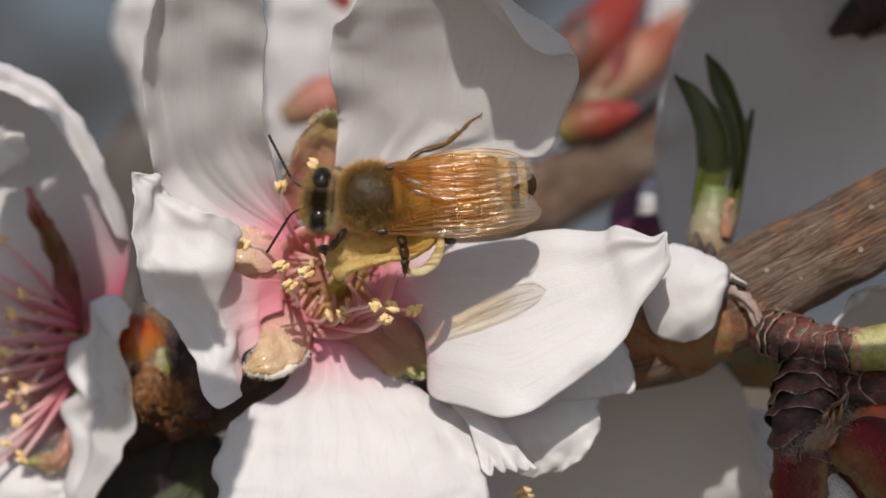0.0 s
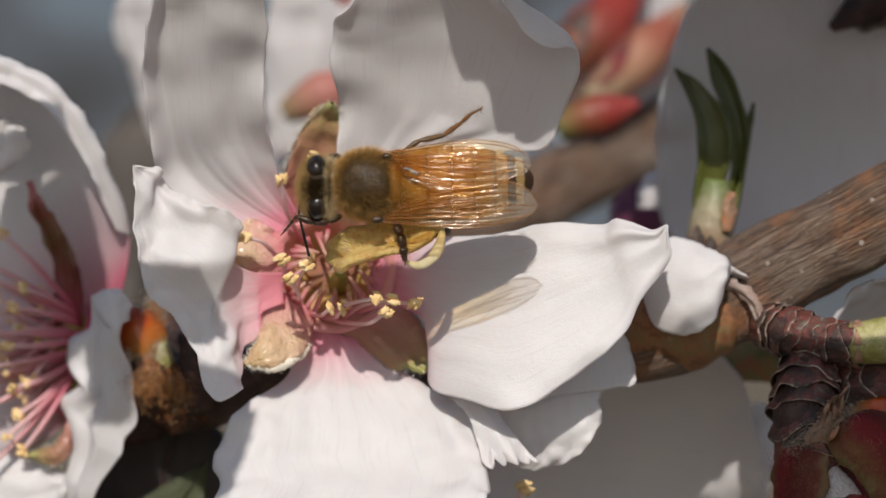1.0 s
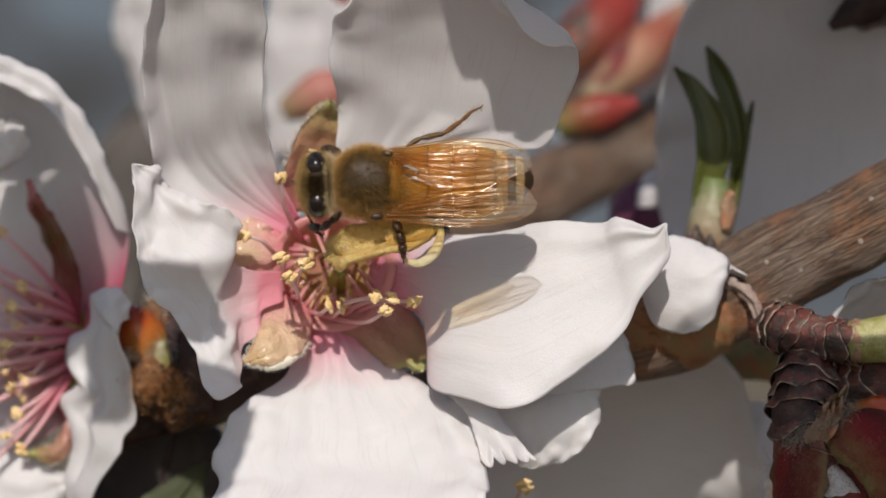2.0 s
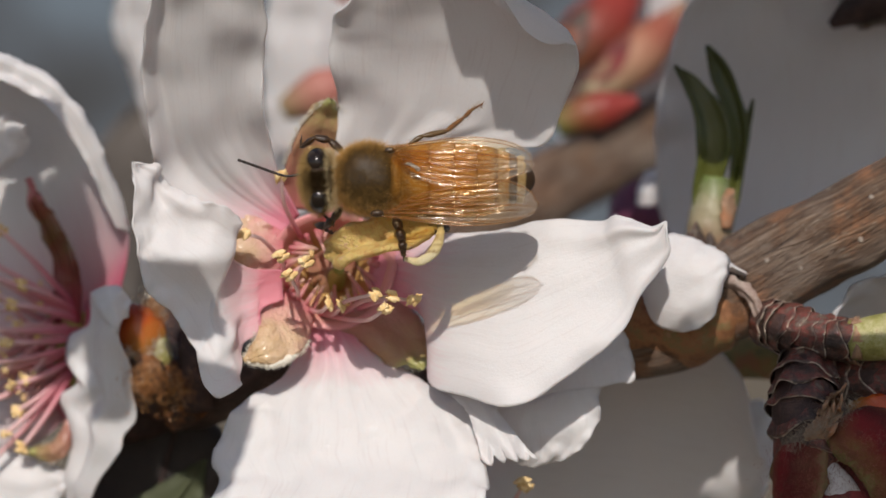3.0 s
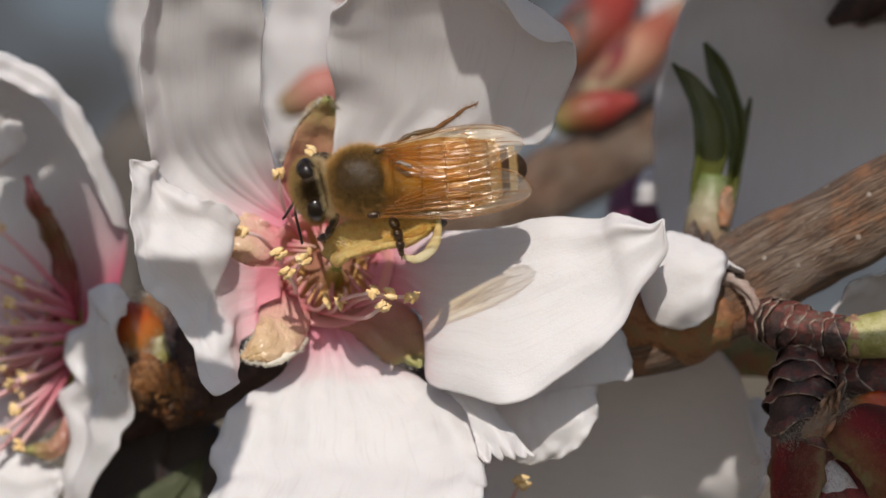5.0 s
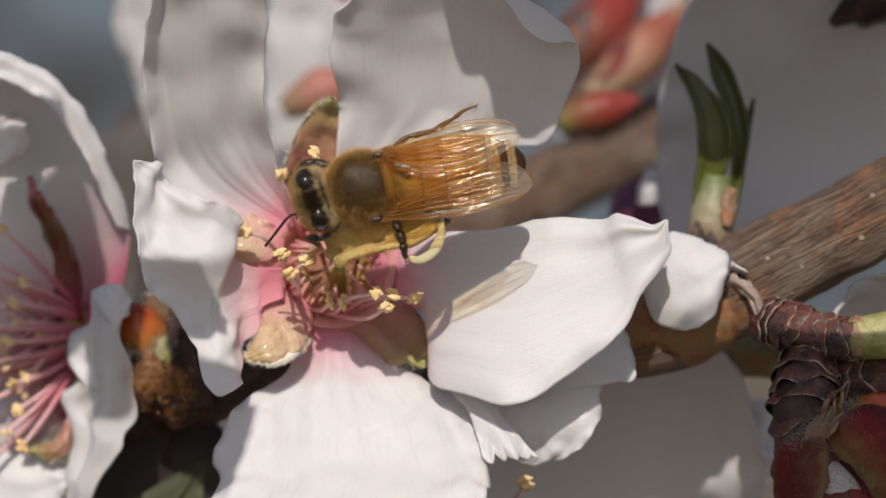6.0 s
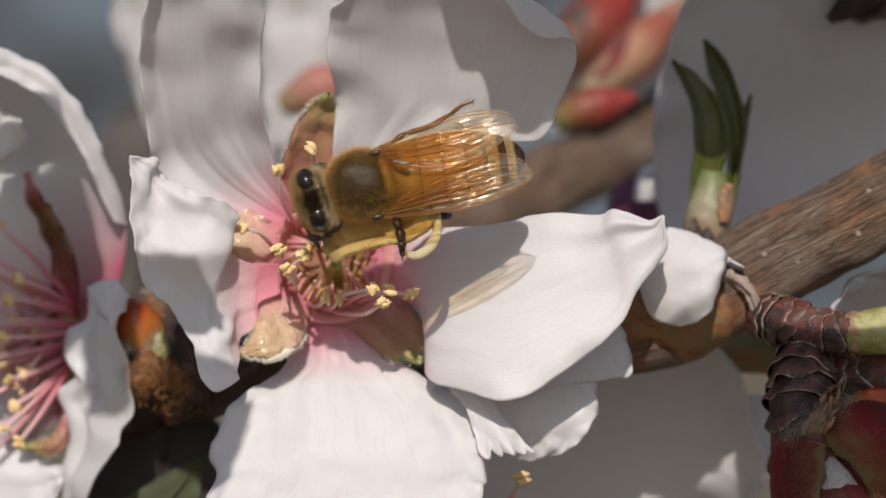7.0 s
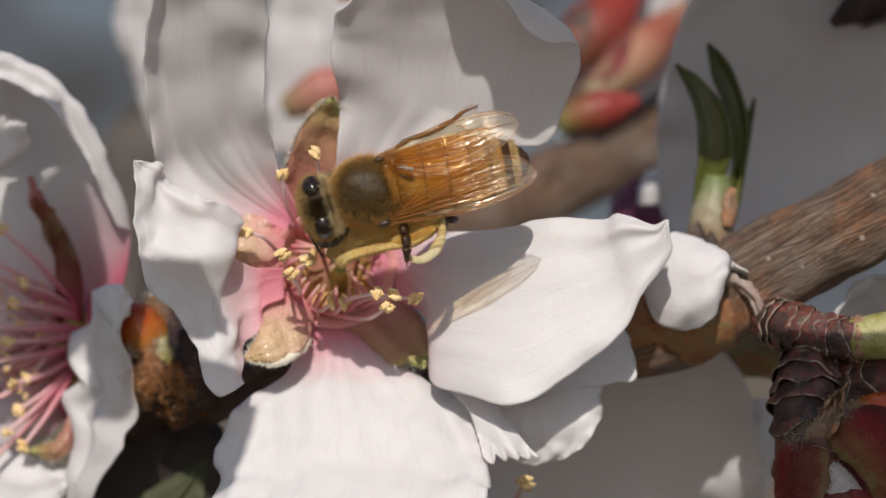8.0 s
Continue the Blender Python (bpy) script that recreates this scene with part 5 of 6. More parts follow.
for i, h in enumerate(HEADS):
    h = Vector(h)
    a = math.atan2(h.z - Vector((-21.77, 13.5, -5.8)).z, -h.x + Vector((-21.77, 13.5, -5.8)).x)
    b = Vector((-22.4, 12.75, -5.84)) + Vector((0.5 * math.cos(a), 0, 2.0 * math.sin(a)))
    stamen(side, b, h, (0, -0.3, 0.35 * math.sin(a)), FILAMENT_RED, 200 + i, 0.19, 1.05)
for i in range(40):
    h = Vector((-25.19, 12.5, -5.42)) + Vector((rnd.uniform(-3.0, 1.2), rnd.uniform(-2, 1.5), rnd.uniform(-5.2, 3.6)))
    stamen(side, Vector((-22.38, 13, -5.85)) + Vector((0, 0, rnd.uniform(-2.0, 2.0))), h, (0, 0, 0), FILAMENT_RED, 240 + i, 0.16, 0.55)

# blossoms out of focus behind
far_bloom = thing("almond_blossom", (-10.26, 59.7, 9.2), "white almond blossom out of focus behind", "flower", "blossoms")
part("petal", blade([(-13.74, 57.3, 7.28), (-14.46, 56.1, 12.17), (-14.18, 54.9, 16.55), (-13.03, 53.7, 22.2)], [(-8.32, 57.3, 7.28), (-6.02, 56.1, 12.17), (-5.98, 54.9, 16.99), (-7.27, 53.7, 22.2)], 1.5, 0.8, 1.0, 41), PETAL_PLAIN, far_bloom, thick=0.15)
part("petal", blade([(-22.62, 52.5, 7.97), (-24.43, 51.3, 13.59), (-25.35, 50.1, 16.54), (-24.1, 48.9, 20.74)], [(-19.98, 52.5, 7.97), (-20.72, 51.3, 14.03), (-21.01, 50.1, 17.41), (-21.3, 48.9, 21.17)], 1.0, 0.6, 0.6, 42), PETAL_PLAIN, far_bloom, thick=0.15)
part("petal", blade([(-16.89, 62.1, 5.15), (-14.57, 62.1, 8.86), (-12.25, 62.1, 11.18), (-8.54, 62.1, 12.57)], [(-10.39, 62.1, 0.97), (-7.61, 62.1, 5.15), (-5.75, 62.1, 7.93), (-4.82, 62.1, 10.25)], 0.6, 0.6, 0.6, 43), PETAL_BACK, far_bloom, thick=0.15)

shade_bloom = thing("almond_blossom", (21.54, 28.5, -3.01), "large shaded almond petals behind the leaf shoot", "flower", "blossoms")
part("petal", blade([(16.9, 21.3, -1.05), (14.29, 21.3, 0.76), (13.53, 20.1, 5.43), (13.59, 17.7, 9.23), (14.37, 16, 12.62), (16.18, 15, 16.7)],
                    [(25.45, 22.5, -0.33), (31.3, 22.5, 1.5), (32.86, 21.3, 6.93), (30.99, 17.7, 12.06), (28.53, 16, 15.42), (24.85, 15, 17.39)], -1.5, 0.6, 1.0, 51), PETAL_BACK, shade_bloom, thick=0.15)
part("petal", blade([(21.31, 6, -6.46), (22.56, 5.75, -3.86), (24.14, 5.5, -2.56), (27, 5.25, -1.58)], [(25.55, 18.9, -9.24), (27.22, 16.5, -6.98), (29.33, 16.5, -5.58), (31.43, 16.5, -4.17)], 0.3, 0.3, 0.4, 52), PETAL_BACK, shade_bloom, thick=0.15)
part("petal", blade([(12.93, 27, 2.34), (13, 27, 3.47), (13.61, 27, 4.6)], [(14.36, 27, 2.34), (14.96, 27, 3.4), (14.89, 27, 4.6)], 0.4, 0.3, 0.2, 53), PETAL_PLAIN, shade_bloom, thick=0.15)

red_bloom = thing("almond_blossom", (16.87, 71.7, 9.8), "pale almond petals opening between red buds", "flower", "blossoms")
part("petal", blade([(13.61, 66.9, 5.28), (13.37, 66.9, 10.51), (14.94, 65.7, 14.7), (16.73, 64.5, 17.9), (17.09, 63.3, 21.52)], [(18.84, 66.9, 5.28), (19.79, 66.9, 10.51), (20.14, 65.7, 15.18), (20.48, 64.5, 18.84), (20.12, 63.3, 21.99)], 0.8, 0.5, 0.6, 61), PETAL_BACK, red_bloom, thick=0.15)
part("petal", blade([(12.94, 62, 12.04), (15.16, 62, 14.17), (17.48, 62, 16.02), (19.15, 62, 17.97)], [(14.93, 62, 10.74), (17.48, 62, 12.41), (19.34, 62, 14.26), (20.36, 62, 16.58)], 0.5, 0.3, 0.3, 64), PETAL_PLAIN, red_bloom, thick=0.15)
part("petal", blade([(8.69, 74.1, 5.48), (10.17, 74.1, 9.43), (11.58, 72.9, 14.28), (13.46, 71.7, 17.12)], [(15.6, 74.1, 5.48), (16.59, 74.1, 9.92), (16, 72.9, 14.28), (14.44, 71.7, 17.12)], 0.6, 0.5, 0.4, 62), PETAL_BACK, red_bloom, thick=0.15)

# a shaded petal shaped as a leaf; its shade is in the colour
shaded_petal = thing("leaf", (-29.54, 98.1, -11.01), "broad shaded almond petal out of focus behind, its shade in the colour", "leaf", "leaves")
part("leaf_blade", blade([(-40.91, 102.9, -15.76), (-40.05, 98.1, -3.26), (-35.4, 93.3, 6.01), (-29.12, 90.9, 13.44)], [(-22.83, 102.9, -15.76), (-20.13, 98.1, -3.26), (-20.24, 93.3, 6.01), (-22.7, 90.9, 14.51)], -0.8, 0.5, 0.6, 71), PETAL_SHADED, shaded_petal, thick=0.15)
part("midrib", tube(bmesh.new(), [(-31.7, 101.7, -15.68), (-29.93, 96.9, -3.25), (-27.67, 92.1, 5.97), (-25.76, 89.7, 13.89)], [0.5, 0.4, 0.3, 0.1], 8, 16), PETAL_SHADED, shaded_petal)

# unseen petals added above the view on a twig, to shade what lies below
over = thing("almond_blossom", (18, 2, 24), "unseen almond petals added overhead to cast shade", "flower", "blossoms")
part("petal", blade([(14, 9, 19), (9, 6, 20), (8, 4, 28), (11, 2, 38)], [(20, 9, 18), (27, 6, 18), (30, 4, 28), (26, 2, 40)], 0.8, 0.5, 1.0, 81), PETAL_PLAIN, over, thick=0.15)
part("petal", blade([(20, 9, 19), (19, 5, 17), (22, 1, 18), (30, -3, 22)], [(26, 9, 26), (32, 5, 28), (38, 1, 27), (40, -3, 25)], 0.6, 0.5, 1.0, 82), PETAL_PLAIN, over, thick=0.15)
part("petal", blade([(8, -4, 20), (3.4, -10, 17.0), (2.4, -15, 19), (-1.2, -17, 24)], [(12, -3, 22), (11, -10, 17), (10, -15, 19), (8, -17, 26)], 0.5, 0.8, 1.0, 83), PETAL_PLAIN, over, thick=0.15)
part("petal", blade([(18, -32, 18.6), (11, -37, 24.4), (8.5, -40, 25.3), (8.5, -43, 24)], [(24, -32, 18), (24, -37, 16.5), (19, -40, 16), (13, -43, 21)], 0.4, 0.4, 0.3, 84), PETAL_PLAIN, over, thick=0.15)
part("petal", blade([(13, -6, 29), (10, -8, 25), (11, -10, 21)], [(22, -6, 29), (21.5, -8, 25), (20, -10, 20.5)], 0.3, 0.4, 0.4, 87), PETAL_PLAIN, over, thick=0.15)
part("petal", blade([(15.5, -37.5, 11.2), (15.0, -36, 13.2), (15.5, -34.5, 15.4)], [(23, -37.5, 11.2), (24, -36, 13.2), (23, -34.5, 15.6)], 0.2, 0.3, 0.2, 88), PETAL_PLAIN, over, thick=0.15)
# more unseen petals, each set to drop a shadow on the left blossoms
over_left = thing("almond_blossom", (-27, -26, 34), "unseen almond petals added overhead to shade the left side", "flower", "blossoms")
part("petal", blade([(-30, -26, 34), (-32, -29, 29), (-31, -31, 24)], [(-25, -26, 34), (-23.8, -29, 30), (-24.4, -31, 24.6)], 0.4, 0.5, 0.8, 85), PETAL_PLAIN, over_left, thick=0.15)
part("petal", blade([(-29, -25, 34), (-36, -24, 33), (-42, -22, 30)], [(-28, -24, 36), (-34, -22, 41), (-41, -20, 40)], 0.4, 0.5, 0.8, 86), PETAL_PLAIN, over_left, thick=0.15)
part("petal", blade([(-24.6, -30, 29), (-24.2, -30, 23), (-23.6, -30, 18.6)], [(-20.8, -30, 29), (-20.2, -30, 23), (-20.9, -30, 18.3)], 0.3, 0.4, 0.2, 90), PETAL_PLAIN, over_left, thick=0.15)
part("petal", blade([(-18.8, -30, 20.4), (-18.4, -30, 18), (-16, -30, 16.6)], [(-15.4, -30, 20.2), (-14.3, -30, 18.4), (-14.2, -30, 17.0)], 0.2, 0.4, 0.2, 91), PETAL_PLAIN, over_left, thick=0.15)
part("petal", blade([(-16.9, -45, 26.5), (-17.6, -45, 24), (-17.8, -45, 22), (-17.6, -45, 20.2)], [(-14.0, -45, 26.2), (-14.4, -45, 24.2), (-14.7, -45, 22.4), (-15.3, -45, 20.2)], 0.2, 0.4, 0.2, 92), PETAL_PLAIN, over_left, thick=0.15)
# unseen twig, added only to hold the shading petals
over_twig = thing("twig", (20, 9, 19), "unseen brown twig added to carry the shading petals", "twig")
part("stem", tube(bmesh.new(), [(20, 10, 18.5), (21, 10.5, 30), (19, 8, 44), (24, 6, 70)], [0.7, 1.0, 1.3, 1.6], 14, 24, 0.12, 2.0), BARK, over_twig)
part("side_stem", tube(bmesh.new(), [(17, -5.5, 29.5), (18, 0, 33), (20.5, 9, 36)], [0.4, 0.5, 0.7], 10, 12, 0.1, 3.0), BARK, over_twig)
part("side_stem", tube(bmesh.new(), [(10, -3, 22), (13, 2, 32), (19.5, 8.5, 42)], [0.4, 0.5, 0.7], 10, 12, 0.1, 4.0), BARK, over_twig)
part("side_stem", tube(bmesh.new(), [(22, -31, 20), (34, -26, 26), (40, -10, 40), (22, 7, 60)], [0.4, 0.6, 0.8, 0.9], 10, 20, 0.1, 5.0), BARK, over_twig)
# ---- the honeybee: x points ahead, y to its left, z up from its back ----
bee = thing("honeybee", (0, 0, 0), "amber-striped honeybee with folded wings feeding on the blossom", "bee")


def coat(bm, at, r, n, length, width, low=-1.0, back=0.35, seed=1, cut=None, turn=None):
    """Hair over an ellipsoid, combed to the rear."""
    rnd = random.Random(seed)
    at, q = Vector(at), 0
    while q < n:
        p = Vector((rnd.gauss(0, 1), rnd.gauss(0, 1), rnd.gauss(0, 1))).normalized()
        if p.z < low or (cut and cut(p)):
            continue
        q += 1
        s = Vector((p.x * r[0], p.y * r[1], p.z * r[2]))
        way = Vector((p.x / r[0], p.y / r[1], p.z / r[2])).normalized() + Vector((-back, 0, 0)) + Vector((rnd.gauss(0, .3), rnd.gauss(0, .3), rnd.gauss(0, .3)))
        if turn:
            s, way = turn @ s, turn @ way
        hair(bm, at + s * 0.98, way, length * rnd.uniform(0.5, 1.2), width)
    return bm


TH = (-0.05, 0, 0)
part("thorax", ball(bmesh.new(), TH, (1.85, 1.75, 1.6), None, 36, 24, 0.05, 2.0), CUTICLE, bee, "dark brown domed thorax")
part("scutellum", ball(bmesh.new(), (-1.45, 0, 0.75), (0.55, 1.15, 0.55), None, 24, 14), AMBER, bee, "amber plate behind the thorax")
on_disc = lambda p: p.z > 0.62 + 0.25 * noise.noise(p * 4.0) + 0.75 * noise.noise(p * 47.0)
part("fur", coat(bmesh.new(), TH, (1.85, 1.78, 1.6), 14000, 0.46, 0.008, -0.6, 0.2, 3, on_disc), FUR_GOLD, bee, "golden fur round the thorax", kind="stuff")
part("fur", coat(bmesh.new(), TH, (1.85, 1.76, 1.6), 17000, 0.33, 0.008, 0.15, 0.6, 4), FUR_DISC, bee, "short olive-brown fur on the thorax", kind="stuff")
part("fur", coat(bmesh.new(), (-2.2, 0, 0.1), (0.9, 1.6, 1.3), 4000, 0.5, 0.009, -0.4, 0.3, 5), FUR_GOLD, bee, "golden fur at the waist", kind="stuff")

part("fur", coat(bmesh.new(), (-1.75, 0, 0.25), (0.95, 1.6, 1.25), 5500, 0.42, 0.009, -0.3, 0.5, 15), FUR_BROWN, bee, "brown fur behind the thorax", kind="stuff")
part("fur", coat(bmesh.new(), (0.2, 0.2, -0.5), (1.9, 1.7, 1.35), 4500, 0.7, 0.014, -1.0, 0.1, 6, lambda p: p.z > 0.1), FUR_PALE, bee, "pale yellow fur on the belly", kind="stuff")

# abdomen: six overlapping rings
N_RINGS, X0, LEN = 6, -1.75, 7.05


def girth(f):
    return 1.92 * math.sqrt(max(0.01, 1 - abs((f - 0.36) / 0.643) ** 1.9))


CUTS = (0.0, 0.20, 0.38, 0.55, 0.70, 0.85, 1.0)
WAIST = (-1.75, 0, 0)


def abdomen_ring(f, scale):
    r = girth(min(f, 1)) * scale
    return [Vector((X0 - LEN * f, r * math.cos(t), -0.25 * f * f + 0.86 * r * math.sin(t))) for t in (2 * math.pi * k / 40 for k in range(40))]


abdomen = part("abdomen", grid(bmesh.new(), [abdomen_ring(0.02 + 0.94 * j / 20, 0.93) for j in range(21)], closed=True, caps=True), AMBER, bee, "amber abdomen with dark bands near its end", pivot=WAIST)
for i in range(N_RINGS):
    a, b = CUTS[i], CUTS[i + 1]
    rows = []
    for j in range(11):
        f = a + (b - a + 0.02) * j / 10 if i < 5 else a + (b - a) * math.sin(j / 10 * math.pi / 2)
        rows.append(abdomen_ring(f, 1.0 + 0.016 * (j / 10) - (0.015 if j == 0 else 0)))
    part("tergite", grid(bmesh.new(), rows, closed=True, caps=True), (AMBER, AMBER, AMBER, AMBER_LATE, BANDED, DARK_TIP)[i], abdomen,
         "dark banded ring at the end of the abdomen" if i > 3 else "glossy amber ring of the abdomen")
bm = bmesh.new()
rnd = random.Random(9)
for q in range(2600):
    f = rnd.uniform(0.03, 0.72) if q < 1500 else rnd.choice((0.72, 0.86)) + rnd.uniform(0, 0.035)
    t = rnd.uniform(-0.4, math.pi + 0.4)
    r = girth(f) * 1.01
    o = Vector((0, math.cos(t), math.sin(t)))
    hair(bm, Vector((X0 - LEN * f, r * o.y, -0.25 * f * f + 0.86 * r * o.z)), o * 0.5 + Vector((-1, 0, 0)), rnd.uniform(0.15, 0.35), 0.014)
part("fur", bm, FUR_PALE, abdomen, "sparse pale hair on the abdomen", kind="stuff")

# head, hung on the neck
NECK = (1.75, 0.05, -0.15)
head = part("head", ball(bmesh.new(), (2.58, 0.05, -0.32), (0.90, 1.60, 1.22), None, 32, 22, 0.04, 6.0), HEAD_SKIN, bee, "black head with golden face fur", pivot=NECK)
for s in (-1, 1):
    part("compound_eye", ball(bmesh.new(), (2.60, 0.05 + s * 0.80, -0.30), (0.70, 0.92, 1.18), Matrix.Rotation(-s * 0.25, 3, "X"), 26, 18), EYE, head, "glossy black compound eye")
for p in ((2.60, 0.05, 0.90), (2.42, -0.22, 0.86), (2.42, 0.32, 0.86)):
    part("ocellus", ball(bmesh.new(), p, (0.09, 0.09, 0.07), None, 12, 8), EYE, head)
not_eye = lambda p: abs(p.y) > 0.45 and p.z > 0.32 and abs(p.x) < 0.36
part("fur", coat(bmesh.new(), (2.62, 0.05, -0.35), (0.90, 1.66, 1.28), 10000, 0.42, 0.009, -0.9, -0.5, 7, lambda p: not_eye(p) or (p.z > 0.55 and p.x < 0.3)), FUR_FACE, head, "golden-brown face fur", kind="stuff")
part("fur", coat(bmesh.new(), (2.58, 0.05, -0.30), (0.80, 1.0, 1.26), 6000, 0.30, 0.010, 0.45, 0.1, 17, lambda p: abs(p.y) > 0.42), FUR_DARK, head, "short dark brown fur on the crown", kind="stuff")
part("fur", coat(bmesh.new(), (1.95, 0.05, -0.1), (0.35, 1.5, 1.0), 3200, 0.42, 0.010, -0.2, -0.2, 8), FUR_PALE, head, "pale ruff behind the head", kind="stuff")

# antennae: an elbowed rod each, turned about its socket
ANTENNA_BASE = {"upper": (3.35, -0.38, -0.25), "lower": (3.35, 0.48, -0.25)}
antenna = {}
for key, base in ANTENNA_BASE.items():
    b = Vector(base)
    bend = 0.30 if key == "upper" else -0.30
    bm = tube(bmesh.new(), [b, b + Vector((0.75, bend, 0.1)), b + Vector((1.2, bend * 1.1, 0.1))], [0.08, 0.065, 0.06], 8, 10)
    for i in range(10):
        p = b + Vector((1.2 + 0.25 * i, bend * 1.1 * (1 - i / 10), 0.1 - 0.01 * i))
        tube(bm, [p, p + Vector((0.23, -bend * 0.1, 0))], [0.075, 0.08, 0.07], 8, 3)
    antenna[key] = part("antenna", bm, CHITIN, head, "elbowed black antenna", pivot=base)

part("mouthparts", tube(bmesh.new(), [(3.2, 0.1, -1.2), (3.35, 0.2, -2.0), (3.2, 0.25, -3.0)], [0.4, 0.22, 0.08], 10, 12), LEG_AMBER, head, "brown tongue reaching into the cup")


# wings
def wing(lead, trail, seed, veins):
    w = part("wing", blade(lead, trail, 0.14, 0.10, 0.05, seed, 130, 60, ribs=0.034, comb=24, outer=True), WING, bee, "clear amber-tinted veined wing", pivot=lead[0])
    a, b = spline(lead, 40), spline(trail, 40)
    for lo, hi, s0, s1 in veins:
        pts = []
        for j in range(7):
            v = lo + (hi - lo) * j / 6
            s = s0 + (s1 - s0) * j / 6 + 0.035 * math.sin(j * 1.1 + seed + 5 * s0)
            k = min(int(v * 40), 40)
            pts.append(a[k].lerp(b[k], s) + Vector((0, 0, 0.04 + 0.14 * (1 - (2 * s - 1) ** 2))))
        part("vein", tube(bmesh.new(), pts, [0.026, 0.026, 0.017], 8, 24, 0.25, seed + lo * 9), VEIN, w)
    return w


VEINS = ((0.0, 0.97, 0.01, 0.02), (0.03, 0.90, 0.09, 0.06), (0.04, 0.84, 0.26, 0.30), (0.06, 0.70, 0.48, 0.60), (0.10, 0.50, 0.66, 0.93),
         (0.48, 0.95, 0.34, 0.42), (0.50, 0.86, 0.56, 0.74), (0.55, 0.63, 0.09, 0.30), (0.42, 0.50, 0.28, 0.52), (0.50, 1.0, 0.985, 0.98))
upper_wing = wing([(-1.17, -1.67, 1.3), (-3.25, -1.93, 1.75), (-5.61, -2.06, 1.95), (-7.51, -1.87, 1.85), (-8.5, -1.35, 1.7), (-8.63, -0.75, 1.65)],
     [(-1.12, -1.03, 1.4), (-2.77, 0.23, 2), (-5.67, 0.59, 2.08), (-7.55, -0.01, 1.9), (-8.47, -0.41, 1.8), (-8.63, -0.75, 1.65)], 1, VEINS)
wing([(-0.71, 2.04, 1.3), (-2.9, 2.27, 1.85), (-5.51, 2.52, 2), (-7.6, 2.34, 1.8), (-8.68, 1.91, 1.5), (-8.93, 1.4, 1.5)],
     [(-0.93, 1.26, 1.45), (-3.19, 0.44, 2), (-5.86, 0.14, 2.05), (-7.42, 0.15, 1.95), (-8.48, 0.71, 1.7), (-8.93, 1.4, 1.5)], 2, VEINS)
upper_hindwing = wing([(-1.3, -1.37, 1.2), (-3.21, -1.44, 1.6), (-5.27, -1.47, 1.7), (-7.02, -1.18, 1.6), (-7.43, -0.7, 1.55)],
     [(-1.25, -0.84, 1.4), (-3.08, 0.02, 2), (-5.1, 0.43, 2.1), (-6.77, -0.02, 1.8), (-7.43, -0.7, 1.55)], 3, VEINS[1:6])
wing([(-0.88, 1.79, 1.2), (-2.93, 1.96, 1.5), (-5.28, 2.03, 1.6), (-6.92, 1.82, 1.5), (-7.47, 1.28, 1.5)],
     [(-1.07, 1.27, 1.4), (-3.31, 0.81, 2), (-5.38, 0.51, 2.1), (-6.86, 0.63, 1.8), (-7.47, 1.28, 1.5)], 4, VEINS[1:6])
part("wing_root", blade([(-2.0, -0.72, 1.75), (-2.25, -0.74, 1.95), (-2.55, -0.60, 2.05), (-2.8, -0.38, 2.0)], [(-2.0, -0.66, 1.75), (-2.25, -0.58, 1.98), (-2.5, -0.40, 2.08), (-2.8, -0.38, 2.0)], 0.10, 0.3, 0, 9, 14, 14, wave=6), ROOT_PEARL, bee, "pale pearly fold at the wing roots", thick=0.02)
part("tegula", ball(bmesh.new(), (-1.16, -1.44, 0.85), (0.30, 0.17, 0.16), None, 14, 10), LEG, bee)
part("tegula", ball(bmesh.new(), (-0.5, 1.85, 0.85), (0.36, 0.2, 0.18), None, 14, 10), LEG, bee)


# legs: each turns about its hip
def segment(bm, a, b, r, end, seed):
    """One joint of a leg, narrow at both ends."""
    a, b = Vector(a), Vector(b)
    return tube(bm, [a, a.lerp(b, 0.2), a.lerp(b, 0.65), b], [r * 0.55, r, max(end, r * 0.9), end * 0.75], 10, 12, 0.12, seed, 0.75)


def leg(name, pts, radii, mat, label, seed, foot=None):
    bm = segment(bmesh.new(), pts[0], pts[1], radii[0], radii[1], seed)
    segment(bm, pts[1], pts[2], radii[1], radii[2], seed + 0.3)
    l = part(name, bm, mat, bee, label, pivot=pts[0])
    bm = bmesh.new()
    for i in range(2, len(pts) - 2):
        segment(bm, pts[i], pts[i + 1], radii[i], radii[i + 1], seed + i)
    a, b = Vector(pts[-2]), Vector(pts[-1])
    for i in range(4):
        segment(bm, a.lerp(b, i / 4), a.lerp(b, (i + 1) / 4), radii[-2] * (0.85 - 0.08 * i), radii[-1], seed + i)
    for s in (-1, 1):
        tube(bm, [b, b + (b - a).normalized() * 0.12 + Vector((0.05 * s, 0.10 * s, 0)), b + (b - a).normalized() * 0.16 + Vector((0.05 * s, 0.16 * s, -0.12))], [0.04, 0.03, 0.01], 6, 6)
    part("tarsus", bm, foot or LEG, l, "slender foot with two claws")
    bm = bmesh.new()
    c = spline(pts, 30)
    rnd = random.Random(seed)
    for q in range(420):
        j = rnd.randrange(1, 30)
        o = Vector((rnd.gauss(0, 1), rnd.gauss(0, 1), rnd.gauss(0, 1))).normalized()
        hair(bm, c[j] + o * 0.12, o + (c[j] - c[j - 1]).normalized() * 0.9, rnd.uniform(0.12, 0.34), 0.012)
    part("bristles", bm, FUR_BROWN, l, kind="stuff")
    return l


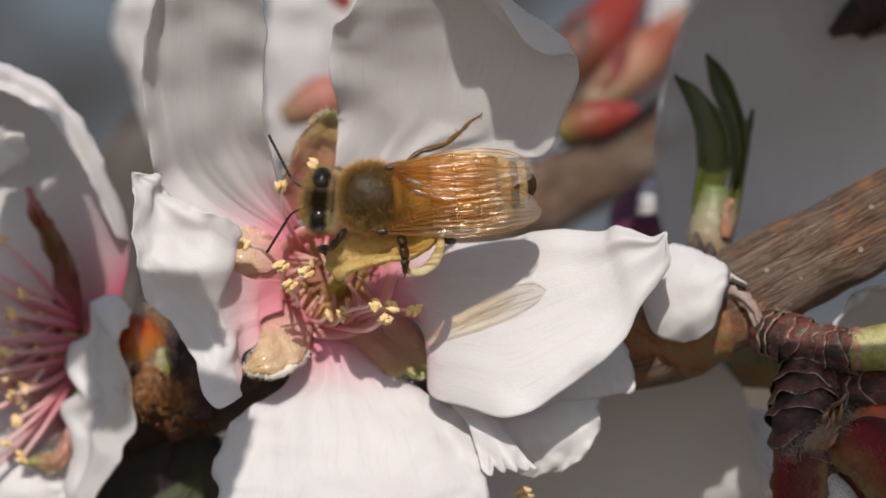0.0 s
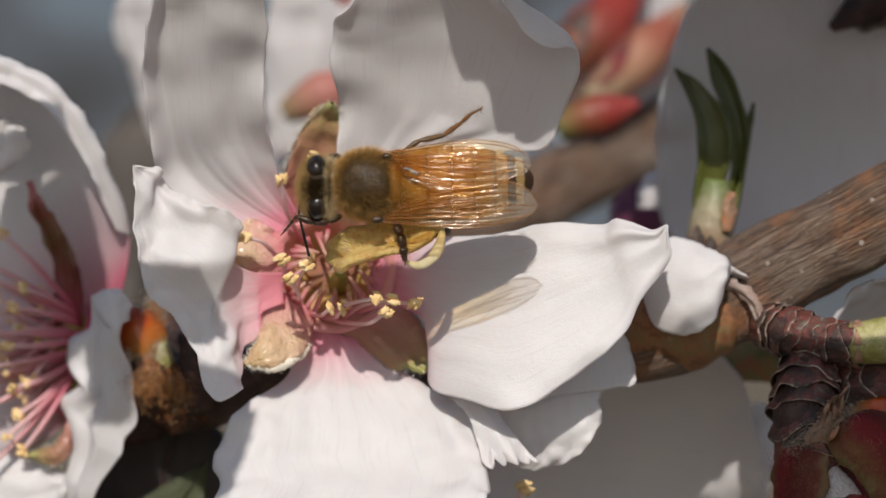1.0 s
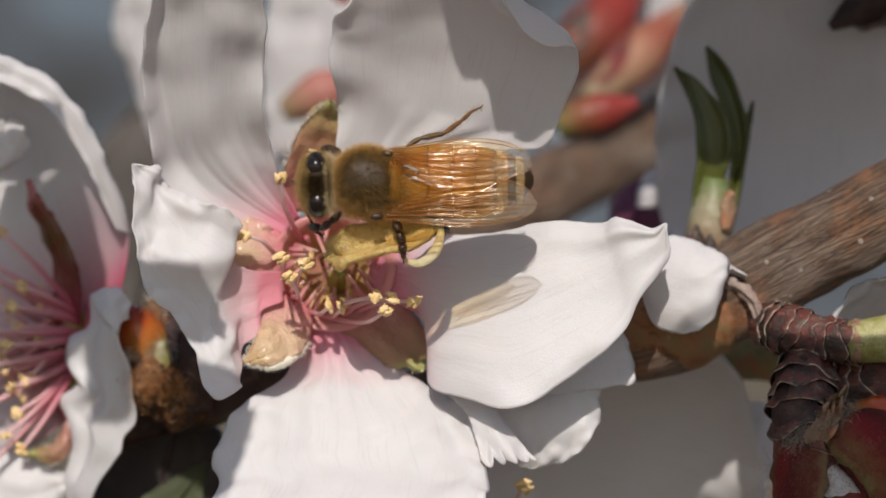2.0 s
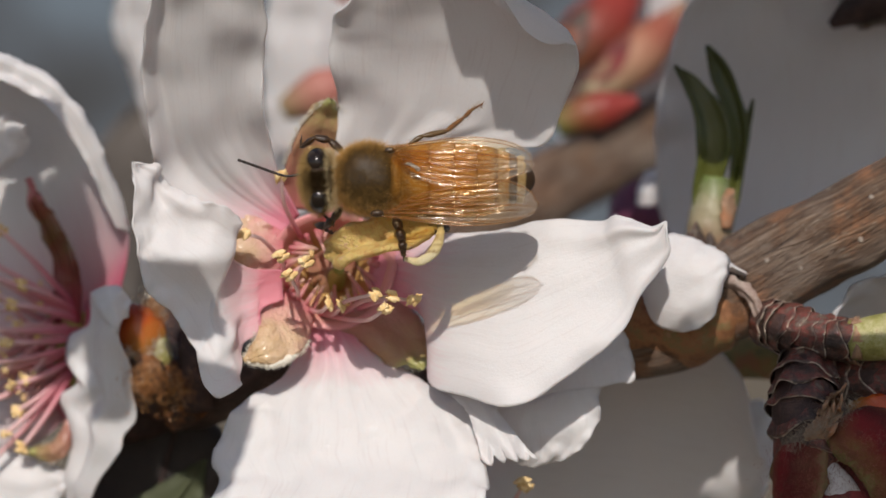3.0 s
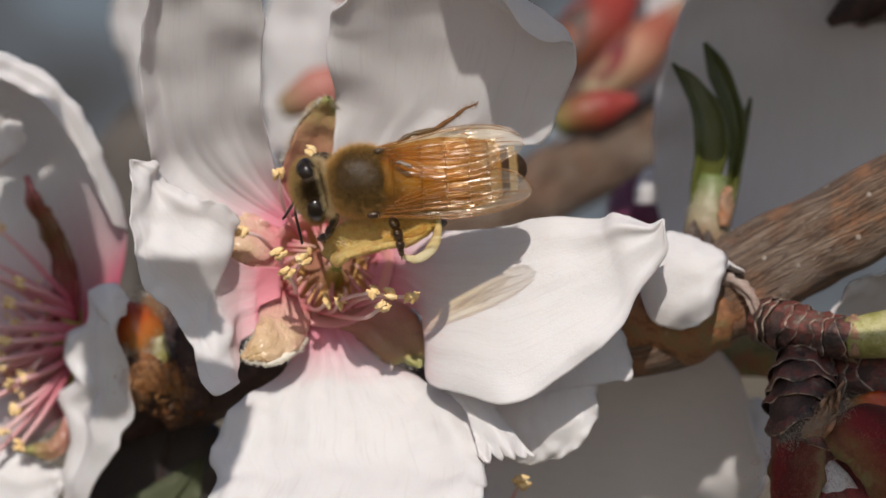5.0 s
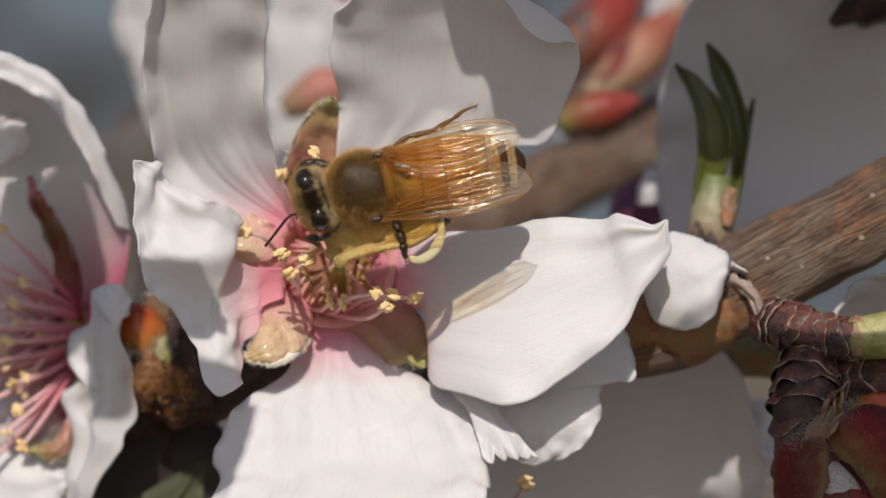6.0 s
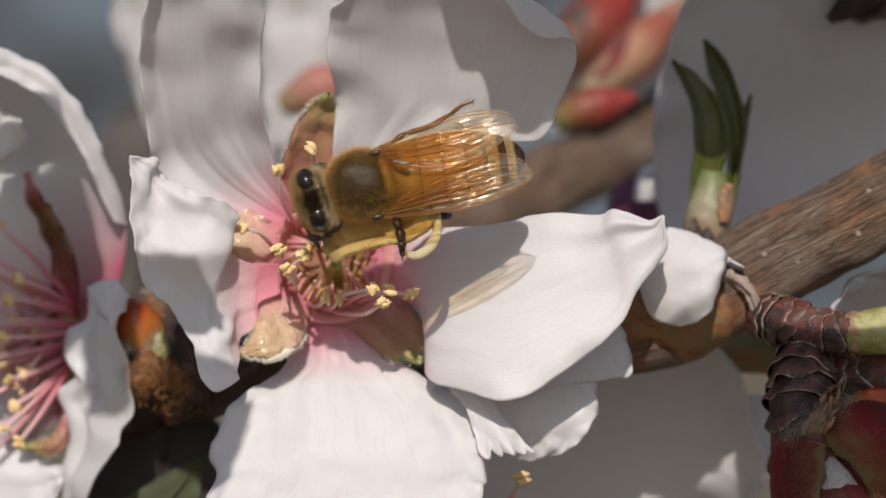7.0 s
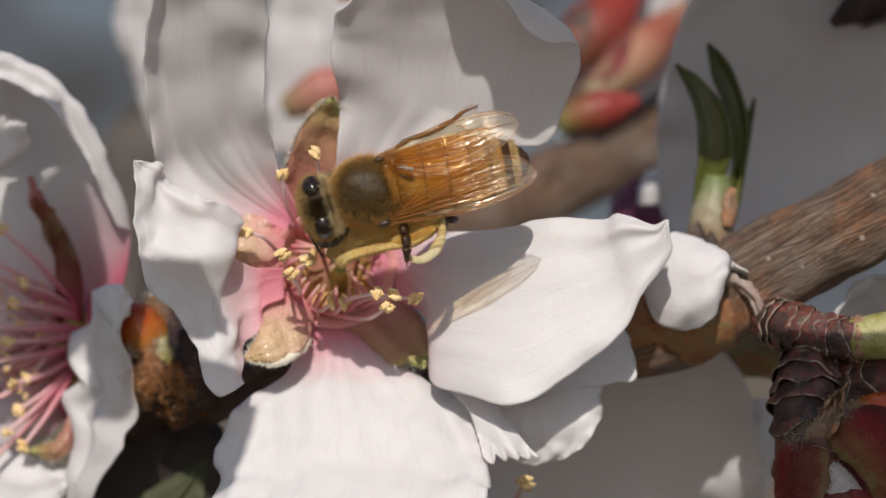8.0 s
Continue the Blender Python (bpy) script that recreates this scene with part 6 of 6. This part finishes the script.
HIPS = {"hind_right": (-2.15, -1.82, 0.1), "mid_left": (-1.41, 2.06, -0.3), "front_left": (1.42, 1.53, -0.6), "front_right": (1.3, -1.34, -1.1), "hind_left": (-3.27, 2.23, -0.8)}
FEET = {"hind_right": (-6.24, -4.05, -4.2), "mid_left": (-1.52, 4.12, 0.05), "front_left": (3.6, 3.3, -2.2), "front_right": (3.6, -2.2, -1.4)}
hind = leg("leg", [HIPS["hind_right"], (-2.87, -2.21, -0.1), (-4.14, -2.47, -0.6), (-5.13, -3.22, -2.2), (-5.68, -3.75, -3.2), FEET["hind_right"]], [0.15, 0.21, 0.19, 0.15, 0.13, 0.07], LEG_OLIVE, "brown hind leg braced on a petal", 1, LEG_AMBER)
middle = leg("leg", [HIPS["mid_left"], (-1.54, 2.68, 0.0), (-1.58, 3.35, 0.1), (-1.53, 3.77, 0.1), FEET["mid_left"]], [0.30, 0.34, 0.32, 0.29, 0.20], LEG, "dark brown middle leg", 2)
fl, fr = Vector(HIPS["front_left"]), Vector(HIPS["front_right"])
front_left = leg("leg", [fl, fl + Vector((0.6, 0.5, 0.15)), fl + Vector((1.3, 0.9, 0.0)), fl + Vector((2.2, 0.85, -0.4)), Vector(FEET["front_left"])], [0.26, 0.30, 0.26, 0.16, 0.09], LEG, "dark brown front leg", 3)
front_right = leg("leg", [fr, fr + Vector((0.7, -0.75, 0.15)), fr + Vector((1.5, -0.95, 0.15)), fr + Vector((2.3, -0.5, -0.4)), Vector(FEET["front_right"])], [0.24, 0.28, 0.24, 0.16, 0.09], LEG, "dark brown front leg", 4)
leg("leg", [HIPS["hind_left"], (-3.7, 2.48, -0.9), (-4.16, 2.67, -1.4), (-3.9, 2.46, -2.4), (-3.6, 2.75, -3.2)], [0.22, 0.3, 0.26, 0.2, 0.12], LEG, "dark hind leg under the abdomen", 5)

# ---- what moves ----
# seconds, sideways and downward shift of the bee's body in millimetres, turn of its body in degrees
BEE_ROWS = ((0.0, 0.0, 0.0, 4.8), (0.5, -0.20, -0.15, 3.3), (1.0, -0.23, -0.27, 2.7), (1.5, -0.22, -0.31, 2.5), (3.0, -0.11, -0.43, 0.1),
            (3.5, -0.16, -0.29, 2.0), (4.0, -0.29, -0.20, 3.9), (4.5, -0.31, -0.22, 4.5), (6.0, -0.54, 0.09, 11.0), (6.5, -0.44, 0.16, 11.9),
            (7.0, -0.37, 0.27, 13.9), (7.5, -0.39, 0.36, 15.3), (8.0, -0.32, 0.39, 16.1))
BEE_HOME = Vector((-3.84, -5, 2.71))


def bee_pose(dx, dy, turn):
    a = radians(turn)
    m = Matrix(((-math.cos(a), math.sin(a), 0), (0, 0, -1), (-math.sin(a), -math.cos(a), 0))).to_4x4()
    return Matrix.Translation(C + (BEE_HOME + Vector((dx, 0, -dy))) * MM) @ m


def aimed(pivot, parent_pivot, rest, target):
    """The pose of a limb whose rest direction is turned to a target direction."""
    q = Vector(rest).rotation_difference(Vector(target))
    return Matrix.Translation((Vector(pivot) - Vector(parent_pivot)) * MM) @ q.to_matrix().to_4x4()


def motions():
    poses = [(t, bee_pose(dx, dy, turn)) for t, dx, dy, turn in BEE_ROWS]
    walk(bee, poses)
    # the head nods and leans: seconds, nod, lean
    walk(head, [(t, Matrix.Translation(Vector(NECK) * MM) @ pose(0, 0, 0, lean, nod, turn)) for t, nod, lean, turn in HEAD_ROWS])
    for key in antenna:
        rows = []
        for t, x, y in ANTENNA_ROWS[key]:
            flat = math.hypot(x, y)
            rows.append((t, aimed(ANTENNA_BASE[key], NECK, (1, 0, 0), (x, y, -math.sqrt(max(0.05, 3.6 ** 2 - min(flat, 3.55) ** 2))))))
        walk(antenna[key], rows)
    # the abdomen lags behind as the body turns: seconds, degrees
    walk(abdomen, [(t, Matrix.Translation(Vector(WAIST) * MM) @ pose(0, 0, 0, 0, 0, a)) for t, a in ((0.0, 0.0), (1.5, -1.5), (3.0, -0.5), (4.5, -2.0), (6.0, -2.5), (6.5, -3.5), (7.0, -4.5), (8.0, -6.0))])
    # the right wings open a little
    for w in (upper_wing, upper_hindwing):
        walk(w, [(t, Matrix.Translation(ORIGIN[w] * MM) @ pose(0, 0, 0, 0, 0, a)) for t, a in ((0.0, -1.0), (3.0, -0.5), (4.5, 1.0), (6.0, 2.0), (8.0, 3.0))])
    # feet that hold on to petals stay where they are
    home = poses[0][1]
    for limb, key in ((hind, "hind_right"), (middle, "mid_left")):
        foot = home @ (Vector(FEET[key]) * MM)
        rows = []
        for t, m in poses:
            local = m.inverted() @ foot / MM
            rows.append((t, aimed(HIPS[key], (0, 0, 0), Vector(FEET[key]) - Vector(HIPS[key]), local - Vector(HIPS[key]))))
        walk(limb, rows)
    for limb, key in ((front_left, "front_left"), (front_right, "front_right")):
        rest = Vector(FEET[key]) - Vector(HIPS[key])
        walk(limb, [(t, aimed(HIPS[key], (0, 0, 0), rest, way)) for t, *way in LEG_ROWS[key]])


HEAD_ROWS = ((0.0, 0, 0, -10), (0.5, 0, 0, -6), (1.0, 0, 0, -2), (1.5, 0, 0, -1), (3.0, 0, 0, 3.5), (3.5, 0, 0, 3), (4.0, 0, 0, 4), (4.5, 0, 0, 6), (6.0, 0, 0, 10), (6.5, 0, 0, 9), (7.0, 0, 0, 5), (7.5, 0, 0, 2), (8.0, 0, 0, 1))
# seconds and where the tip points, ahead and to the left, from its socket in millimetres
ANTENNA_ROWS = {
    "upper": ((0.0, 2.33, -2.72), (0.5, 1.77, -0.92), (1.0, 0.32, 1.03), (1.5, 0.15, 0.91), (2.3, 1.82, -0.55), (3.0, 3.51, -0.97), (3.5, 3.42, -0.60), (4.0, 3.12, -0.83), (4.5, 1.70, 1.00), (5.2, 1.20, 1.40), (6.0, 0.60, 0.90), (6.5, 0.58, 1.01), (7.0, 0.33, 0.83), (8.0, 0.25, 0.95)),
    "lower": ((0.0, 1.94, 2.55), (0.5, 1.67, 2.20), (1.0, -0.15, 3.10), (1.5, -0.03, 2.40), (2.3, -0.66, 1.98), (3.0, -1.22, 1.89), (3.5, -1.66, 1.95), (4.0, -1.94, 1.76), (4.5, -0.90, 2.20), (5.2, 1.20, 1.80), (6.0, 2.60, 0.85), (6.5, 1.87, 1.63), (7.0, -0.07, 2.00), (7.5, -0.11, 2.21), (8.0, -0.02, 2.02))}
LEG_ROWS = {
    "front_left": ((0.0, 0.9, 1.3, -2.4), (0.5, 1.9, 1.4, -1.6), (1.0, 3.6, 0.8, -0.6), (1.5, 1.8, 0.8, -2.0), (2.3, 0.8, 1.0, -2.2), (3.0, 0.5, 1.1, -2.4), (3.5, 0.4, 1.2, -2.4),
                   (4.0, 0.1, 1.1, -2.4), (4.5, -0.5, 1.5, -2.2), (5.2, 0.6, 1.2, -2.2), (6.0, 1.3, 0.9, -2.2), (6.5, 1.4, 0.9, -2.2), (7.0, 1.4, 0.8, -2.3), (8.0, 1.2, 0.6, -2.6)),
    "front_right": ((0.0, 0.8, 0.4, -2.8), (1.5, 0.8, 0.4, -2.8), (2.3, 1.8, -0.6, -1.6), (3.0, 2.8, -0.9, -0.5), (3.5, 2.0, -0.3, -1.4), (4.0, 1.0, 0.5, -2.6), (4.5, 1.0, 0.6, -2.8), (5.2, 1.6, 0.2, -1.8),
                    (6.0, 2.4, -0.1, -1.0), (6.5, 3.2, -0.3, -0.5), (6.8, 2.2, 0.1, -1.2), (7.2, 1.2, 0.8, -2.6), (8.0, 1.0, 0.8, -2.7))}
motions()
